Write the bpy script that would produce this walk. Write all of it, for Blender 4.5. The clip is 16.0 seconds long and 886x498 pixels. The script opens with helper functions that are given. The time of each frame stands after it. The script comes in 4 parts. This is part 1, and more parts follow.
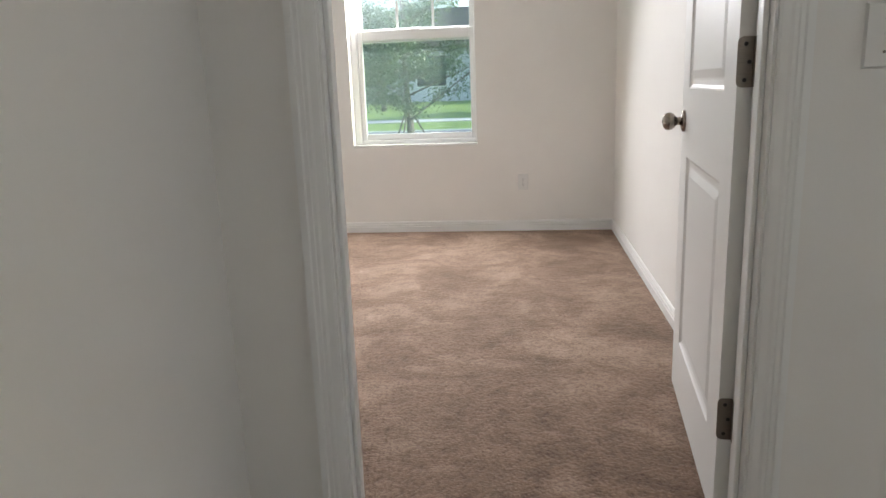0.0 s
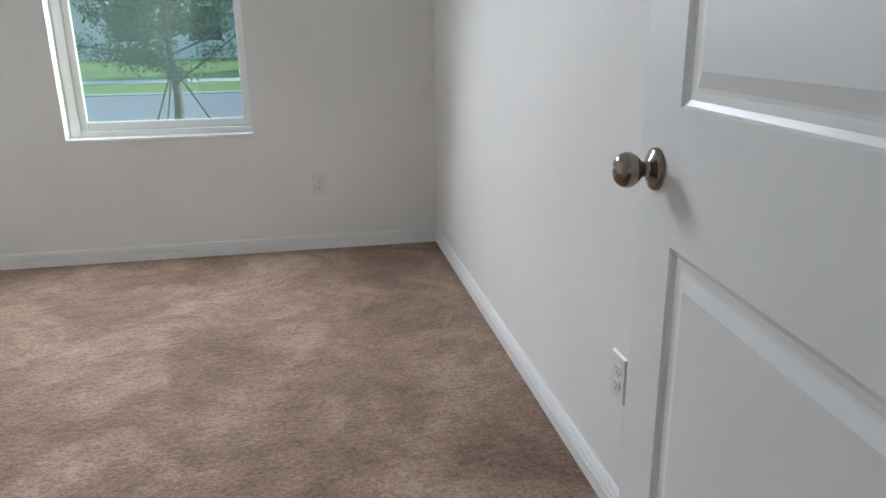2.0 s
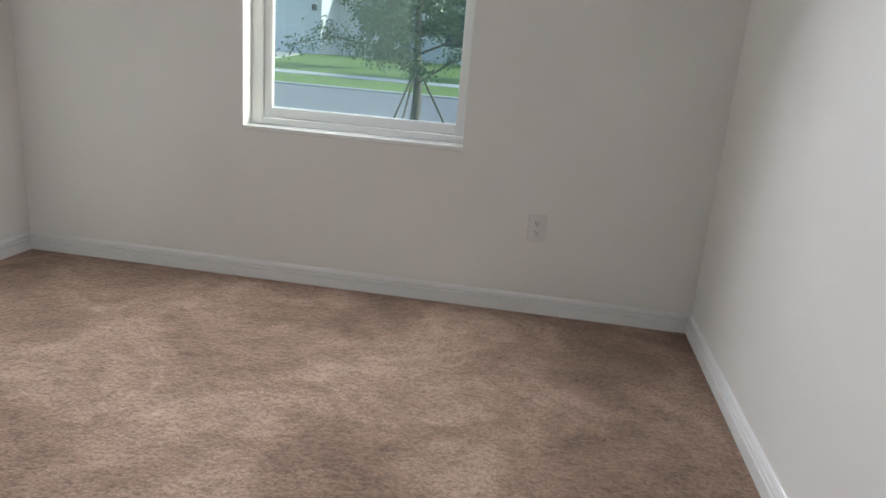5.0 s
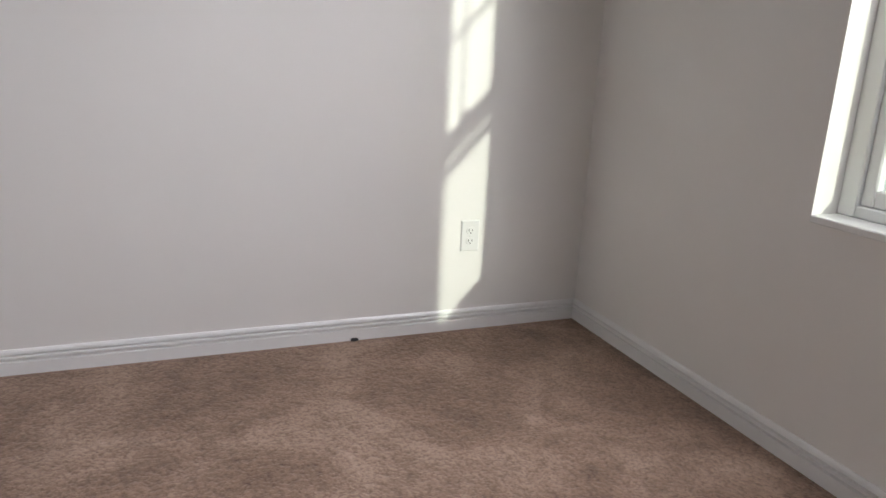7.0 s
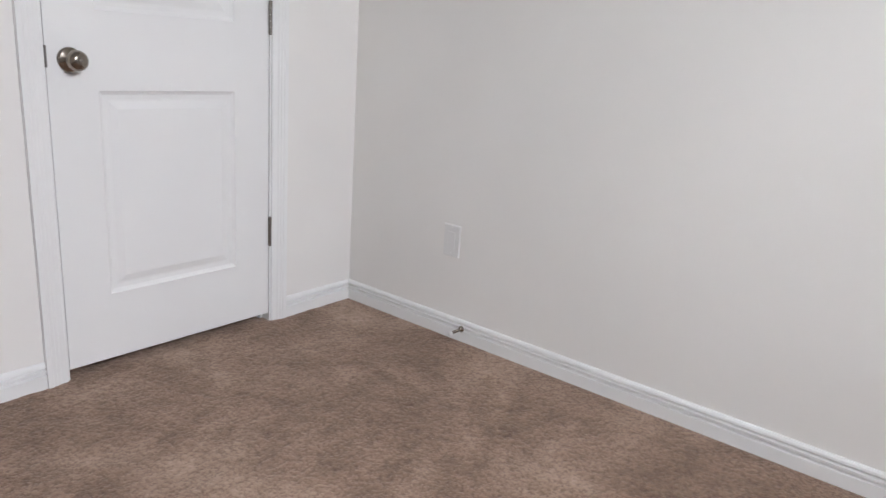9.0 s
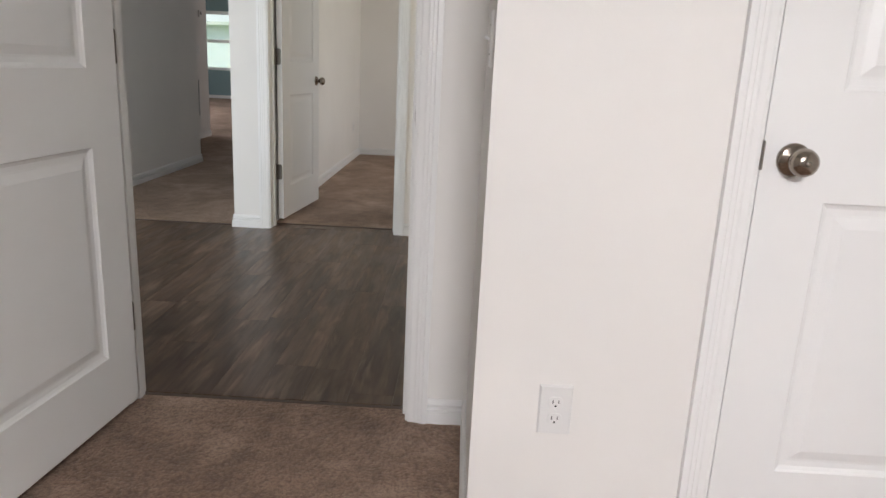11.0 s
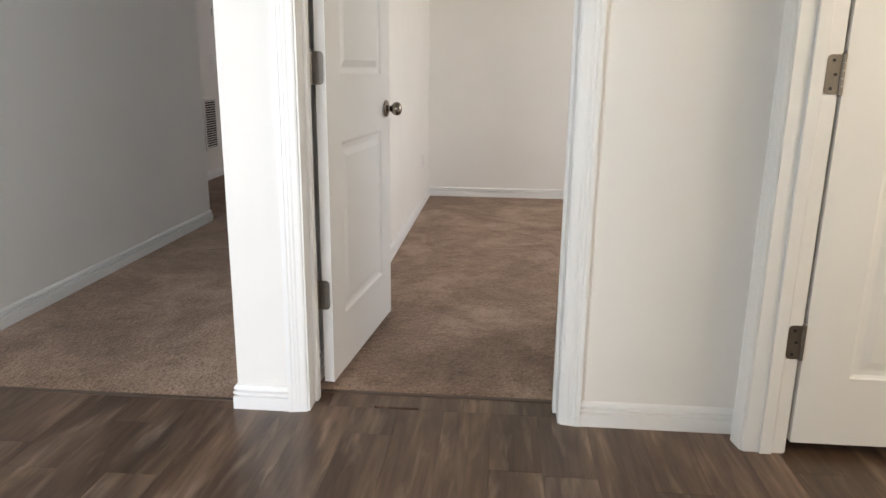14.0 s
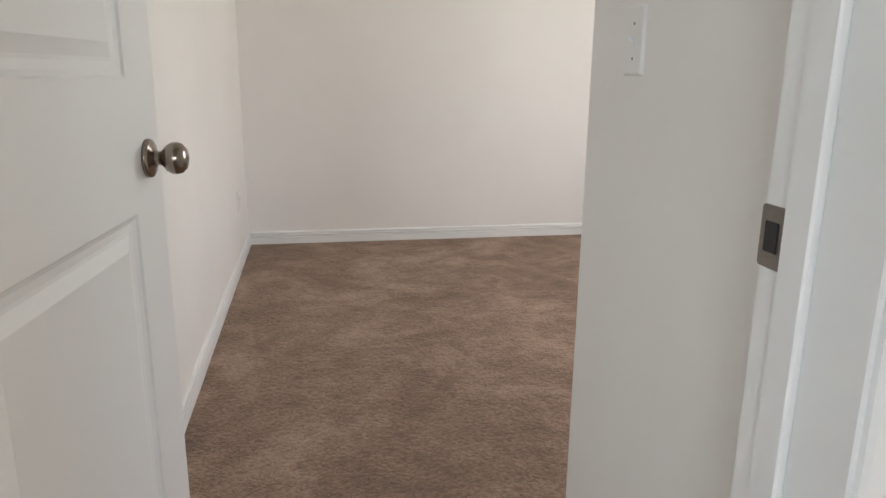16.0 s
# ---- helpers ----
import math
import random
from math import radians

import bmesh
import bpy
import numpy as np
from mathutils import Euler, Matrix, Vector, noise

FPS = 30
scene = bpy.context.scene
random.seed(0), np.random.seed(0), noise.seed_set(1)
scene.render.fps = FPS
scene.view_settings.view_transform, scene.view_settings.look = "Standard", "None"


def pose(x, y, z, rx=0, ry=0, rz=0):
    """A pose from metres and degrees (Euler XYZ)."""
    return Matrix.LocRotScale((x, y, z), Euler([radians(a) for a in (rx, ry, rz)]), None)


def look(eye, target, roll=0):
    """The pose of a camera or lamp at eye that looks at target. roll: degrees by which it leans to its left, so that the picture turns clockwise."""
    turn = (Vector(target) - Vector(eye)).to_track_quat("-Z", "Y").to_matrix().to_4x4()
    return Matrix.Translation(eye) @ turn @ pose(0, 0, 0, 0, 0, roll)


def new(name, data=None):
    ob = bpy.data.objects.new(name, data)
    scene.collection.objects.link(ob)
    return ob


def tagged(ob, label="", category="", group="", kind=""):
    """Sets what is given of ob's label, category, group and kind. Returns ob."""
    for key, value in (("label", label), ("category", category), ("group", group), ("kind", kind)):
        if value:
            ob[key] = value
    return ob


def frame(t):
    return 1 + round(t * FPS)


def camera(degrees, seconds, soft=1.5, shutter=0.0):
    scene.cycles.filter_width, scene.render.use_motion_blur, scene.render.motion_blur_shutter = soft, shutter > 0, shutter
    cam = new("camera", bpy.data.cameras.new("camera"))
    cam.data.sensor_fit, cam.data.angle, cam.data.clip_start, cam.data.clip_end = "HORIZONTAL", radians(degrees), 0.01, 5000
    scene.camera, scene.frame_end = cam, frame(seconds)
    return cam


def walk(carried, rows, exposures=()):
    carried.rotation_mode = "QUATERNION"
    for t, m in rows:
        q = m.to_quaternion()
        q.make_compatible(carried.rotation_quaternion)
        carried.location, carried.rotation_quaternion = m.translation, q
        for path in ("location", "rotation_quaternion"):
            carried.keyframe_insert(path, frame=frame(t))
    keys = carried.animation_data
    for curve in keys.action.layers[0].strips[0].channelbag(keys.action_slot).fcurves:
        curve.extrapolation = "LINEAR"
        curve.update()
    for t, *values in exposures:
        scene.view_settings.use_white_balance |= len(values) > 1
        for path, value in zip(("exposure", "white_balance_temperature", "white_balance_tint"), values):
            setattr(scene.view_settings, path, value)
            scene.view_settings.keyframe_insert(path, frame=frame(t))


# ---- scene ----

# ---------------------------------------------------------------- camera
PATH = [
    (0, (0.4, -1.42, 1.074), (0.173, 0.516, 0.623), -2.1),
    (0.5, (0.426, -1.071, 1.117), (0.361, 0.866, 0.624), -0.3),
    (1, (0.499, -0.72, 1.14), (0.415, 1.205, 0.603), 0.3),
    (1.5, (0.447, -0.391, 1.131), (0.465, 1.529, 0.57), -0.4),
    (2, (0.387, -0.105, 1.144), (0.729, 1.779, 0.563), -0.9),
    (2.5, (0.424, 0.173, 1.125), (0.894, 2.034, 0.564), 0.5),
    (3, (0.451, 0.398, 1.072), (0.885, 2.267, 0.508), 1.9),
    (5.3, (0.402, 1.254, 1.019), (-0.111, 3.109, 0.474), 3.9),
    (5.5, (0.406, 1.476, 1.01), (-0.316, 3.258, 0.458), 3.2),
    (6, (0.475, 1.779, 1.037), (-0.835, 3.184, 0.479), 3.2),
    (6.5, (0.411, 1.917, 1.021), (-1.154, 3.056, 0.516), 3.8),
    (7, (0.425, 2.265, 1.007), (-1.364, 2.982, 0.474), 2.8),
    (7.5, (0.291, 2.511, 1.086), (-1.595, 2.668, 0.439), 1.8),
    (8, (0.344, 2.612, 1.025), (-1.553, 2.309, 0.469), 3.9),
    (8.5, (0.288, 2.615, 1.094), (-1.505, 1.964, 0.494), 5.5),
    (9, (0.099, 2.747, 1.038), (-1.415, 1.559, 0.494), 4.2),
    (9.5, (-0.044, 2.69, 1.061), (-1.151, 1.11, 0.532), 4.2),
    (10, (-0.176, 2.587, 1.072), (-0.855, 0.779, 0.554), 4.2),
    (10.2, (-0.201, 2.516, 1.064), (-0.72, 0.655, 0.545), 4.0),
    (12.3, (0.16, 1.264, 1.138), (0.616, -0.623, 0.654), 1.3),
    (12.5, (0.217, 1.109, 1.127), (0.586, -0.792, 0.629), 0.8),
    (13, (0.314, 0.654, 1.136), (0.602, -1.256, 0.618), 0.6),
    (13.5, (0.427, 0.19, 1.108), (0.665, -1.729, 0.601), 0.7),
    (14, (0.5, -0.29, 1.103), (0.657, -2.221, 0.606), 0.7),
    (14.5, (0.544, -0.721, 1.109), (0.729, -2.651, 0.617), 1.7),
    (15, (0.657, -1.191, 1.094), (0.741, -3.131, 0.615), 1.4),
    (15.5, (0.698, -1.606, 1.075), (0.601, -3.546, 0.601), 0.5),
    (16, (0.699, -1.94, 1.09), (0.352, -3.848, 0.601), 0.6),
]
cam = camera(64.4, 16.0, soft=1.5, shutter=0.0)
EXPOSURE = [(0.0, 1.42, 6750, 11), (0.5, 1.48, 6500, 8), (1.0, 1.36, 6400, 5), (2.0, 0.98, 6050, 7), (3.0, 0.94, 6000, 5), (5.5, 0.72, 6350, 10), (6.0, 0.34, 6200, 11), (6.3, 0.18, 6400, 15),
            (6.7, 0.30, 6450, 15), (7.0, 0.34, 6500, 15), (8.0, 0.38, 6450, 15), (8.5, 0.42, 6400, 15), (9.0, 0.72, 6400, 12), (10.2, 0.78, 6800, 13), (12.5, 1.48, 6900, 14), (13.5, 1.68, 7000, 16),
            (14.5, 1.46, 6750, 12), (15.5, 1.28, 6750, 13), (16.0, 1.48, 6700, 13)]
walk(cam, [(t, look(eye, target, roll)) for t, eye, target, roll in PATH], EXPOSURE)

# ---------------------------------------------------------------- world, sun, large lights
SUN_TRAVEL = Vector((-1.0, -0.415, -0.455)).normalized()
to_sun = -SUN_TRAVEL
world = bpy.data.worlds.new("sky")
scene.world = world
world.use_nodes = True
wn = world.node_tree.nodes
sky = wn.new("ShaderNodeTexSky")
sky.sky_type = "NISHITA"
sky.sun_disc = False
sky.ozone_density = 2.0
sky.sun_elevation = math.asin(to_sun.z)
sky.sun_rotation = math.atan2(to_sun.x, to_sun.y)
world.node_tree.links.new(sky.outputs[0], wn["Background"].inputs["Color"])
wn["Background"].inputs["Strength"].default_value = 0.15

sun_data = bpy.data.lights.new("sun", "SUN")
sun_data.energy, sun_data.angle, sun_data.color = 2.6, radians(1.1), (0.90, 1.0, 0.82)
sun = new("sun", sun_data)
sun.matrix_world = Matrix.Translation((6, 9, 8)) @ SUN_TRAVEL.to_track_quat("-Z", "Y").to_matrix().to_4x4()


def stand_in_lamp(eye, target, width, height, watts, color, spread=180):
    """An added area lamp at a wall opening, standing in for daylight."""
    data = bpy.data.lights.new("stand_in_light", "AREA")
    data.shape, data.size, data.size_y = "RECTANGLE", width, height
    data.energy, data.color, data.spread = watts, color, radians(spread)
    ob = new("stand_in_light", data)
    ob.matrix_world = look(eye, target)
    return ob


SKYLIGHT = (0.92, 0.94, 1.0)
stand_in_lamp((-0.39, 3.85, 1.96), (-0.80, 1.3, 0.05), 0.74, 0.42, 20, SKYLIGHT, 125)    # bedroom one
stand_in_lamp((-2.10, -4.8, 1.45), (2, -4.8, 0.35), 1.0, 1.4, 12.5, (1.0, 0.97, 0.92))          # bedroom two, at an assumed opening out of view
stand_in_lamp((7.70, -11.0, 1.4), (0, -11.0, 1.2), 3.0, 1.5, 60, SKYLIGHT)           # living room, added at an assumed east opening out of view
stand_in_lamp((1.88, -0.03, 1.10), (2.30, -3.0, 0.90), 1.06, 1.9, 10.5, (0.82, 0.91, 1.0), 130)    # hall, added lamp at an invented glazed opening out of view
stand_in_lamp((-1.95, -1.15, 1.6), (2.6, -2.3, 1.1), 1.1, 1.1, 11, (1.0, 0.86, 0.64))  # side room, added unseen to brighten the hall's east wall

# ---------------------------------------------------------------- materials


def material(name, color, rough=0.6, metal=0.0):
    m = bpy.data.materials.new(name)
    m.use_nodes = True
    b = m.node_tree.nodes["Principled BSDF"]
    b.inputs["Base Color"].default_value = (*color, 1)
    b.inputs["Roughness"].default_value = rough
    b.inputs["Metallic"].default_value = metal
    return m, m.node_tree, b


def noise_node(nt, scale, detail=4.0, rough=0.5, stretch=None):
    tc = nt.nodes.new("ShaderNodeTexCoord")
    n = nt.nodes.new("ShaderNodeTexNoise")
    n.inputs["Scale"].default_value, n.inputs["Detail"].default_value = scale, detail
    n.inputs["Roughness"].default_value = rough
    if stretch:
        mp = nt.nodes.new("ShaderNodeMapping")
        mp.inputs["Scale"].default_value = stretch
        nt.links.new(tc.outputs["Object"], mp.inputs[0])
        nt.links.new(mp.outputs[0], n.inputs["Vector"])
    else:
        nt.links.new(tc.outputs["Object"], n.inputs["Vector"])
    return n


def ramp(nt, source, *stops):
    r = nt.nodes.new("ShaderNodeValToRGB")
    e = r.color_ramp.elements
    while len(e) < len(stops):
        e.new(0.5)
    for k, (p, c) in zip(e, stops):
        k.position, k.color = p, (*c, 1)
    nt.links.new(source, r.inputs[0])
    return r


def mix(nt, kind, fac, a, b):
    m = nt.nodes.new("ShaderNodeMix")
    m.data_type, m.blend_type = "RGBA", kind
    m.inputs[0].default_value = fac if isinstance(fac, float) else 1.0
    if not isinstance(fac, float):
        nt.links.new(fac, m.inputs[0])
    nt.links.new(a, m.inputs[6])
    nt.links.new(b, m.inputs[7])
    return m.outputs[2]


def bump(nt, bsdf, height, strength, distance):
    b = nt.nodes.new("ShaderNodeBump")
    b.inputs["Strength"].default_value, b.inputs["Distance"].default_value = strength, distance
    nt.links.new(height, b.inputs["Height"])
    nt.links.new(b.outputs[0], bsdf.inputs["Normal"])
    return b


def painted(name, color, rough, grain, relief, wear=0.03):
    """Rolled or sprayed paint: faint large-scale unevenness and a fine orange-peel relief."""
    m, nt, b = material(name, color, rough)
    big = noise_node(nt, 1.3, 3)
    lo, hi = [c * (1 - wear) for c in color], [min(1, c * (1 + wear)) for c in color]
    nt.links.new(ramp(nt, big.outputs["Fac"], (0.3, lo), (0.7, hi)).outputs[0], b.inputs["Base Color"])
    fine = noise_node(nt, grain, 3, 0.6)
    bump(nt, b, fine.outputs["Fac"], relief, 0.002)
    return m


WALL = painted("wall_paint", (0.815, 0.797, 0.768), 0.62, 190, 0.12)
CEIL = painted("ceiling_paint", (0.86, 0.855, 0.84), 0.85, 90, 0.5)
TRIM = painted("trim_paint", (0.83, 0.83, 0.82), 0.34, 120, 0.03, 0.015)
DOOR = painted("door_paint", (0.82, 0.82, 0.81), 0.38, 260, 0.06, 0.015)
VINYL_FRAME = painted("white_window_vinyl", (0.84, 0.85, 0.84), 0.3, 200, 0.02, 0.01)
PLATE = painted("white_plate_plastic", (0.76, 0.755, 0.74), 0.3, 300, 0.02, 0.01)
SILL = painted("sill_marble", (0.80, 0.80, 0.78), 0.22, 30, 0.02, 0.05)


def nickel(name, color, rough):
    m, nt, b = material(name, color, rough, 1.0)
    n = noise_node(nt, 60, 3, 0.6, (1, 1, 8))
    nt.links.new(ramp(nt, n.outputs["Fac"], (0.3, [c * 0.85 for c in color]), (0.7, color)).outputs[0], b.inputs["Base Color"])
    return m


NICKEL = nickel("satin_nickel", (0.33, 0.285, 0.245), 0.20)
HINGE = nickel("hinge_nickel", (0.27, 0.245, 0.22), 0.42)
DARK, _, _ = material("dark_slot", (0.02, 0.02, 0.02), 0.6)


def carpet_material():
    """Cut pile: soft brushed patches, clumps of tufts with dark gaps between them, a sheen along the lie of the pile."""
    m, nt, b = material("cut_pile_carpet", (0.3, 0.2, 0.14), 0.95)
    b.inputs["Sheen Weight"].default_value = 0.20
    b.inputs["Sheen Roughness"].default_value = 0.45
    b.inputs["Sheen Tint"].default_value = (1.0, 0.82, 0.68, 1)
    brushed = noise_node(nt, 2.3, 5, 0.62)
    brushed.inputs["Distortion"].default_value = 0.8
    swirl = noise_node(nt, 9.5, 3, 0.55)
    swirl.inputs["Distortion"].default_value = 0.35
    clump = noise_node(nt, 54, 2, 0.5)
    tuft = noise_node(nt, 105, 2, 0.6)
    base = ramp(nt, brushed.outputs["Fac"], (0.36, (0.226, 0.145, 0.101)), (0.5, (0.310, 0.205, 0.147)), (0.64, (0.440, 0.309, 0.232)))
    wave = ramp(nt, swirl.outputs["Fac"], (0.36, (0.76, 0.745, 0.73)), (0.58, (1, 1, 1)))
    group = ramp(nt, clump.outputs["Fac"], (0.30, (0.66, 0.63, 0.61)), (0.58, (1, 1, 1)))
    grain = ramp(nt, tuft.outputs["Fac"], (0.32, (0.50, 0.47, 0.45)), (0.56, (1, 1, 1)))
    col = mix(nt, "MULTIPLY", 0.9, base.outputs[0], wave.outputs[0])
    col = mix(nt, "MULTIPLY", 0.7, col, group.outputs[0])
    col = mix(nt, "MULTIPLY", 0.75, col, grain.outputs[0])
    nt.links.new(col, b.inputs["Base Color"])
    fold = bump(nt, b, swirl.outputs["Fac"], 0.35, 0.02)
    lump = bump(nt, b, clump.outputs["Fac"], 0.6, 0.012)
    pile = bump(nt, b, tuft.outputs["Fac"], 0.8, 0.007)
    nt.links.new(fold.outputs[0], lump.inputs["Normal"])
    nt.links.new(lump.outputs[0], pile.inputs["Normal"])
    return m


CARPET = carpet_material()


def plank_material():
    m, nt, b = material("vinyl_plank", (0.12, 0.08, 0.06), 0.36)
    info = nt.nodes.new("ShaderNodeObjectInfo")
    tc = nt.nodes.new("ShaderNodeTexCoord")
    shift = nt.nodes.new("ShaderNodeVectorMath")
    shift.operation = "MULTIPLY_ADD"
    shift.inputs[1].default_value = (1, 1, 1)
    comb = nt.nodes.new("ShaderNodeCombineXYZ")
    mul = nt.nodes.new("ShaderNodeMath")
    mul.operation = "MULTIPLY"
    mul.inputs[1].default_value = 37.0
    nt.links.new(info.outputs["Random"], mul.inputs[0])
    nt.links.new(mul.outputs[0], comb.inputs[0])
    nt.links.new(mul.outputs[0], comb.inputs[1])
    nt.links.new(tc.outputs["Object"], shift.inputs[0])
    nt.links.new(comb.outputs[0], shift.inputs[2])

    def streak(scale, stretch, detail, distort):
        mp = nt.nodes.new("ShaderNodeMapping")
        mp.inputs["Scale"].default_value = stretch
        n = nt.nodes.new("ShaderNodeTexNoise")
        n.inputs["Scale"].default_value, n.inputs["Detail"].default_value = scale, detail
        n.inputs["Distortion"].default_value = distort
        nt.links.new(shift.outputs[0], mp.inputs[0])
        nt.links.new(mp.outputs[0], n.inputs["Vector"])
        return n.outputs["Fac"]

    board = streak(8.0, (1, 0.22, 1), 6, 0.6)
    fibre = streak(60.0, (1, 0.06, 1), 3, 0.3)
    worn = streak(22.0, (1, 0.16, 1), 7, 0.5)
    base = ramp(nt, board, (0.3, (0.055, 0.031, 0.019)), (0.5, (0.115, 0.070, 0.045)), (0.7, (0.215, 0.145, 0.100)))
    grain = ramp(nt, fibre, (0.3, (0.6, 0.58, 0.56)), (0.65, (1, 1, 1)))
    chalk = ramp(nt, worn, (0.54, (0, 0, 0)), (0.74, (0.125, 0.10, 0.082)))
    tone = ramp(nt, info.outputs["Random"], (0.0, (0.8, 0.78, 0.76)), (1.0, (1.15, 1.12, 1.1)))
    col = mix(nt, "MULTIPLY", 1.0, base.outputs[0], grain.outputs[0])
    col = mix(nt, "MULTIPLY", 1.0, col, tone.outputs[0])
    col = mix(nt, "ADD", 1.0, col, chalk.outputs[0])
    nt.links.new(col, b.inputs["Base Color"])
    nt.links.new(ramp(nt, worn, (0.4, (0.30,) * 3), (0.7, (0.46,) * 3)).outputs[0], b.inputs["Roughness"])
    bump(nt, b, fibre, 0.15, 0.001)
    return m


PLANK = plank_material()
SUBFLOOR, _, _ = material("dark_joint", (0.03, 0.022, 0.018), 0.8)
STRIP, _, _ = material("transition_strip", (0.07, 0.045, 0.03), 0.45)


def glass_material():
    """Clear glass with a pale translucent haze mixed in to veil and brighten the view."""
    m, nt, b = material("window_glass", (0.93, 0.98, 0.97), 0.0)
    b.inputs["Transmission Weight"].default_value = 1.0
    b.inputs["IOR"].default_value = 1.02
    # bright haze put into the glass colour, uneven by noise
    haze = nt.nodes.new("ShaderNodeBsdfTranslucent")
    haze.inputs["Color"].default_value = (0.80, 0.95, 0.97, 1)
    both = nt.nodes.new("ShaderNodeMixShader")
    haze_noise = noise_node(nt, 2.5, 4)
    amount = nt.nodes.new("ShaderNodeMapRange")
    amount.inputs["To Min"].default_value, amount.inputs["To Max"].default_value = 0.03, 0.07
    nt.links.new(haze_noise.outputs["Fac"], amount.inputs["Value"])
    nt.links.new(amount.outputs[0], both.inputs[0])
    nt.links.new(b.outputs[0], both.inputs[1])
    nt.links.new(haze.outputs[0], both.inputs[2])
    nt.links.new(both.outputs[0], nt.nodes["Material Output"].inputs["Surface"])
    return m


GLASS = glass_material()


def screen_material():
    """Fine insect screen: mostly open weave, the rest dark fibre."""
    m, nt, b = material("insect_screen", (0.10, 0.10, 0.10), 0.7)
    clear = nt.nodes.new("ShaderNodeBsdfTransparent")
    both = nt.nodes.new("ShaderNodeMixShader")
    both.inputs[0].default_value = 0.09
    nt.links.new(clear.outputs[0], both.inputs[1])
    nt.links.new(b.outputs[0], both.inputs[2])
    nt.links.new(both.outputs[0], nt.nodes["Material Output"].inputs["Surface"])
    return m


SCREEN = screen_material()


def mottled(name, scale, *stops, rough=0.8, relief=0.3, grain=40, depth=0.01):
    m, nt, b = material(name, stops[0][1], rough)
    n = noise_node(nt, scale, 5, 0.65)
    nt.links.new(ramp(nt, n.outputs["Fac"], *stops).outputs[0], b.inputs["Base Color"])
    bump(nt, b, noise_node(nt, grain, 3).outputs["Fac"], relief, depth)
    return m


LAWN = mottled("lawn", 1.5, (0.3, (0.19, 0.31, 0.075)), (0.7, (0.32, 0.44, 0.13)), rough=0.9, grain=60, relief=0.8, depth=0.03)
ASPHALT = mottled("asphalt", 6, (0.3, (0.27, 0.265, 0.29)), (0.7, (0.34, 0.33, 0.36)), rough=0.9)
CONCRETE = mottled("concrete", 3, (0.3, (0.60, 0.59, 0.56)), (0.7, (0.70, 0.69, 0.66)), rough=0.85)
STUCCO = mottled("pale_stucco", 2, (0.3, (0.66, 0.68, 0.74)), (0.7, (0.72, 0.74, 0.79)), rough=0.9, grain=120)
STUCCO_BEIGE = mottled("beige_stucco", 2, (0.3, (0.70, 0.66, 0.58)), (0.7, (0.76, 0.72, 0.64)), rough=0.9, grain=120)
SHINGLE = mottled("roof_shingle", 9, (0.3, (0.07, 0.06, 0.055)), (0.7, (0.13, 0.115, 0.10)), rough=0.95, grain=30, relief=0.8)
BARK = mottled("bark", 20, (0.3, (0.10, 0.085, 0.07)), (0.7, (0.22, 0.19, 0.16)), rough=0.9, grain=90, relief=0.8)
GARAGE = painted("garage_door_paint", (0.72, 0.74, 0.79), 0.5, 80, 0.05)


def leaf_material():
    m, nt, b = material("oak_leaf", (0.05, 0.09, 0.03), 0.36)
    geo = nt.nodes.new("ShaderNodeNewGeometry")
    r = ramp(nt, geo.outputs["Random Per Island"], (0.0, (0.04, 0.085, 0.05)), (0.6, (0.075, 0.125, 0.075)), (1.0, (0.14, 0.19, 0.11)))
    nt.links.new(r.outputs[0], b.inputs["Base Color"])
    glow = nt.nodes.new("ShaderNodeBsdfTranslucent")
    nt.links.new(ramp(nt, geo.outputs["Random Per Island"], (0.0, (0.09, 0.15, 0.07)), (1.0, (0.22, 0.30, 0.14))).outputs[0], glow.inputs["Color"])
    both = nt.nodes.new("ShaderNodeMixShader")
    both.inputs[0].default_value = 0.3
    nt.links.new(b.outputs[0], both.inputs[1])
    nt.links.new(glow.outputs[0], both.inputs[2])
    nt.links.new(both.outputs[0], nt.nodes["Material Output"].inputs["Surface"])
    return m


LEAF = leaf_material()

# ---------------------------------------------------------------- builders


def part(name, bm, mat, parent=None, label="", smooth=False):
    """Links a bmesh as one mesh object, under parent where one is given."""
    me = bpy.data.meshes.new(name)
    bm.normal_update()
    bm.to_mesh(me)
    bm.free()
    if smooth:
        for p in me.polygons:
            p.use_smooth = True
    me.materials.append(mat)
    ob = new(name, me)
    if parent is not None:
        ob.parent = parent
    return tagged(ob, label)


def empty(name, m=None, **tags):
    ob = new(name)
    ob.empty_display_size = 0.1
    if m is not None:
        ob.matrix_world = m
    return tagged(ob, **tags)


def add_box(bm, x0, x1, y0, y1, z0, z1, bevel=0.0, seg=1):
    r = bmesh.ops.create_cube(bm, size=1)
    vs = r["verts"]
    for v in vs:
        v.co = Vector(((x0 + x1) / 2 + v.co.x * (x1 - x0), (y0 + y1) / 2 + v.co.y * (y1 - y0), (z0 + z1) / 2 + v.co.z * (z1 - z0)))
    if bevel:
        es = list({e for v in vs for e in v.link_edges})
        bmesh.ops.bevel(bm, geom=es, offset=bevel, segments=seg, profile=0.5, affect="EDGES")
    return bm


def box(x0, x1, y0, y1, z0, z1, bevel=0.0, seg=1):
    return add_box(bmesh.new(), x0, x1, y0, y1, z0, z1, bevel, seg)


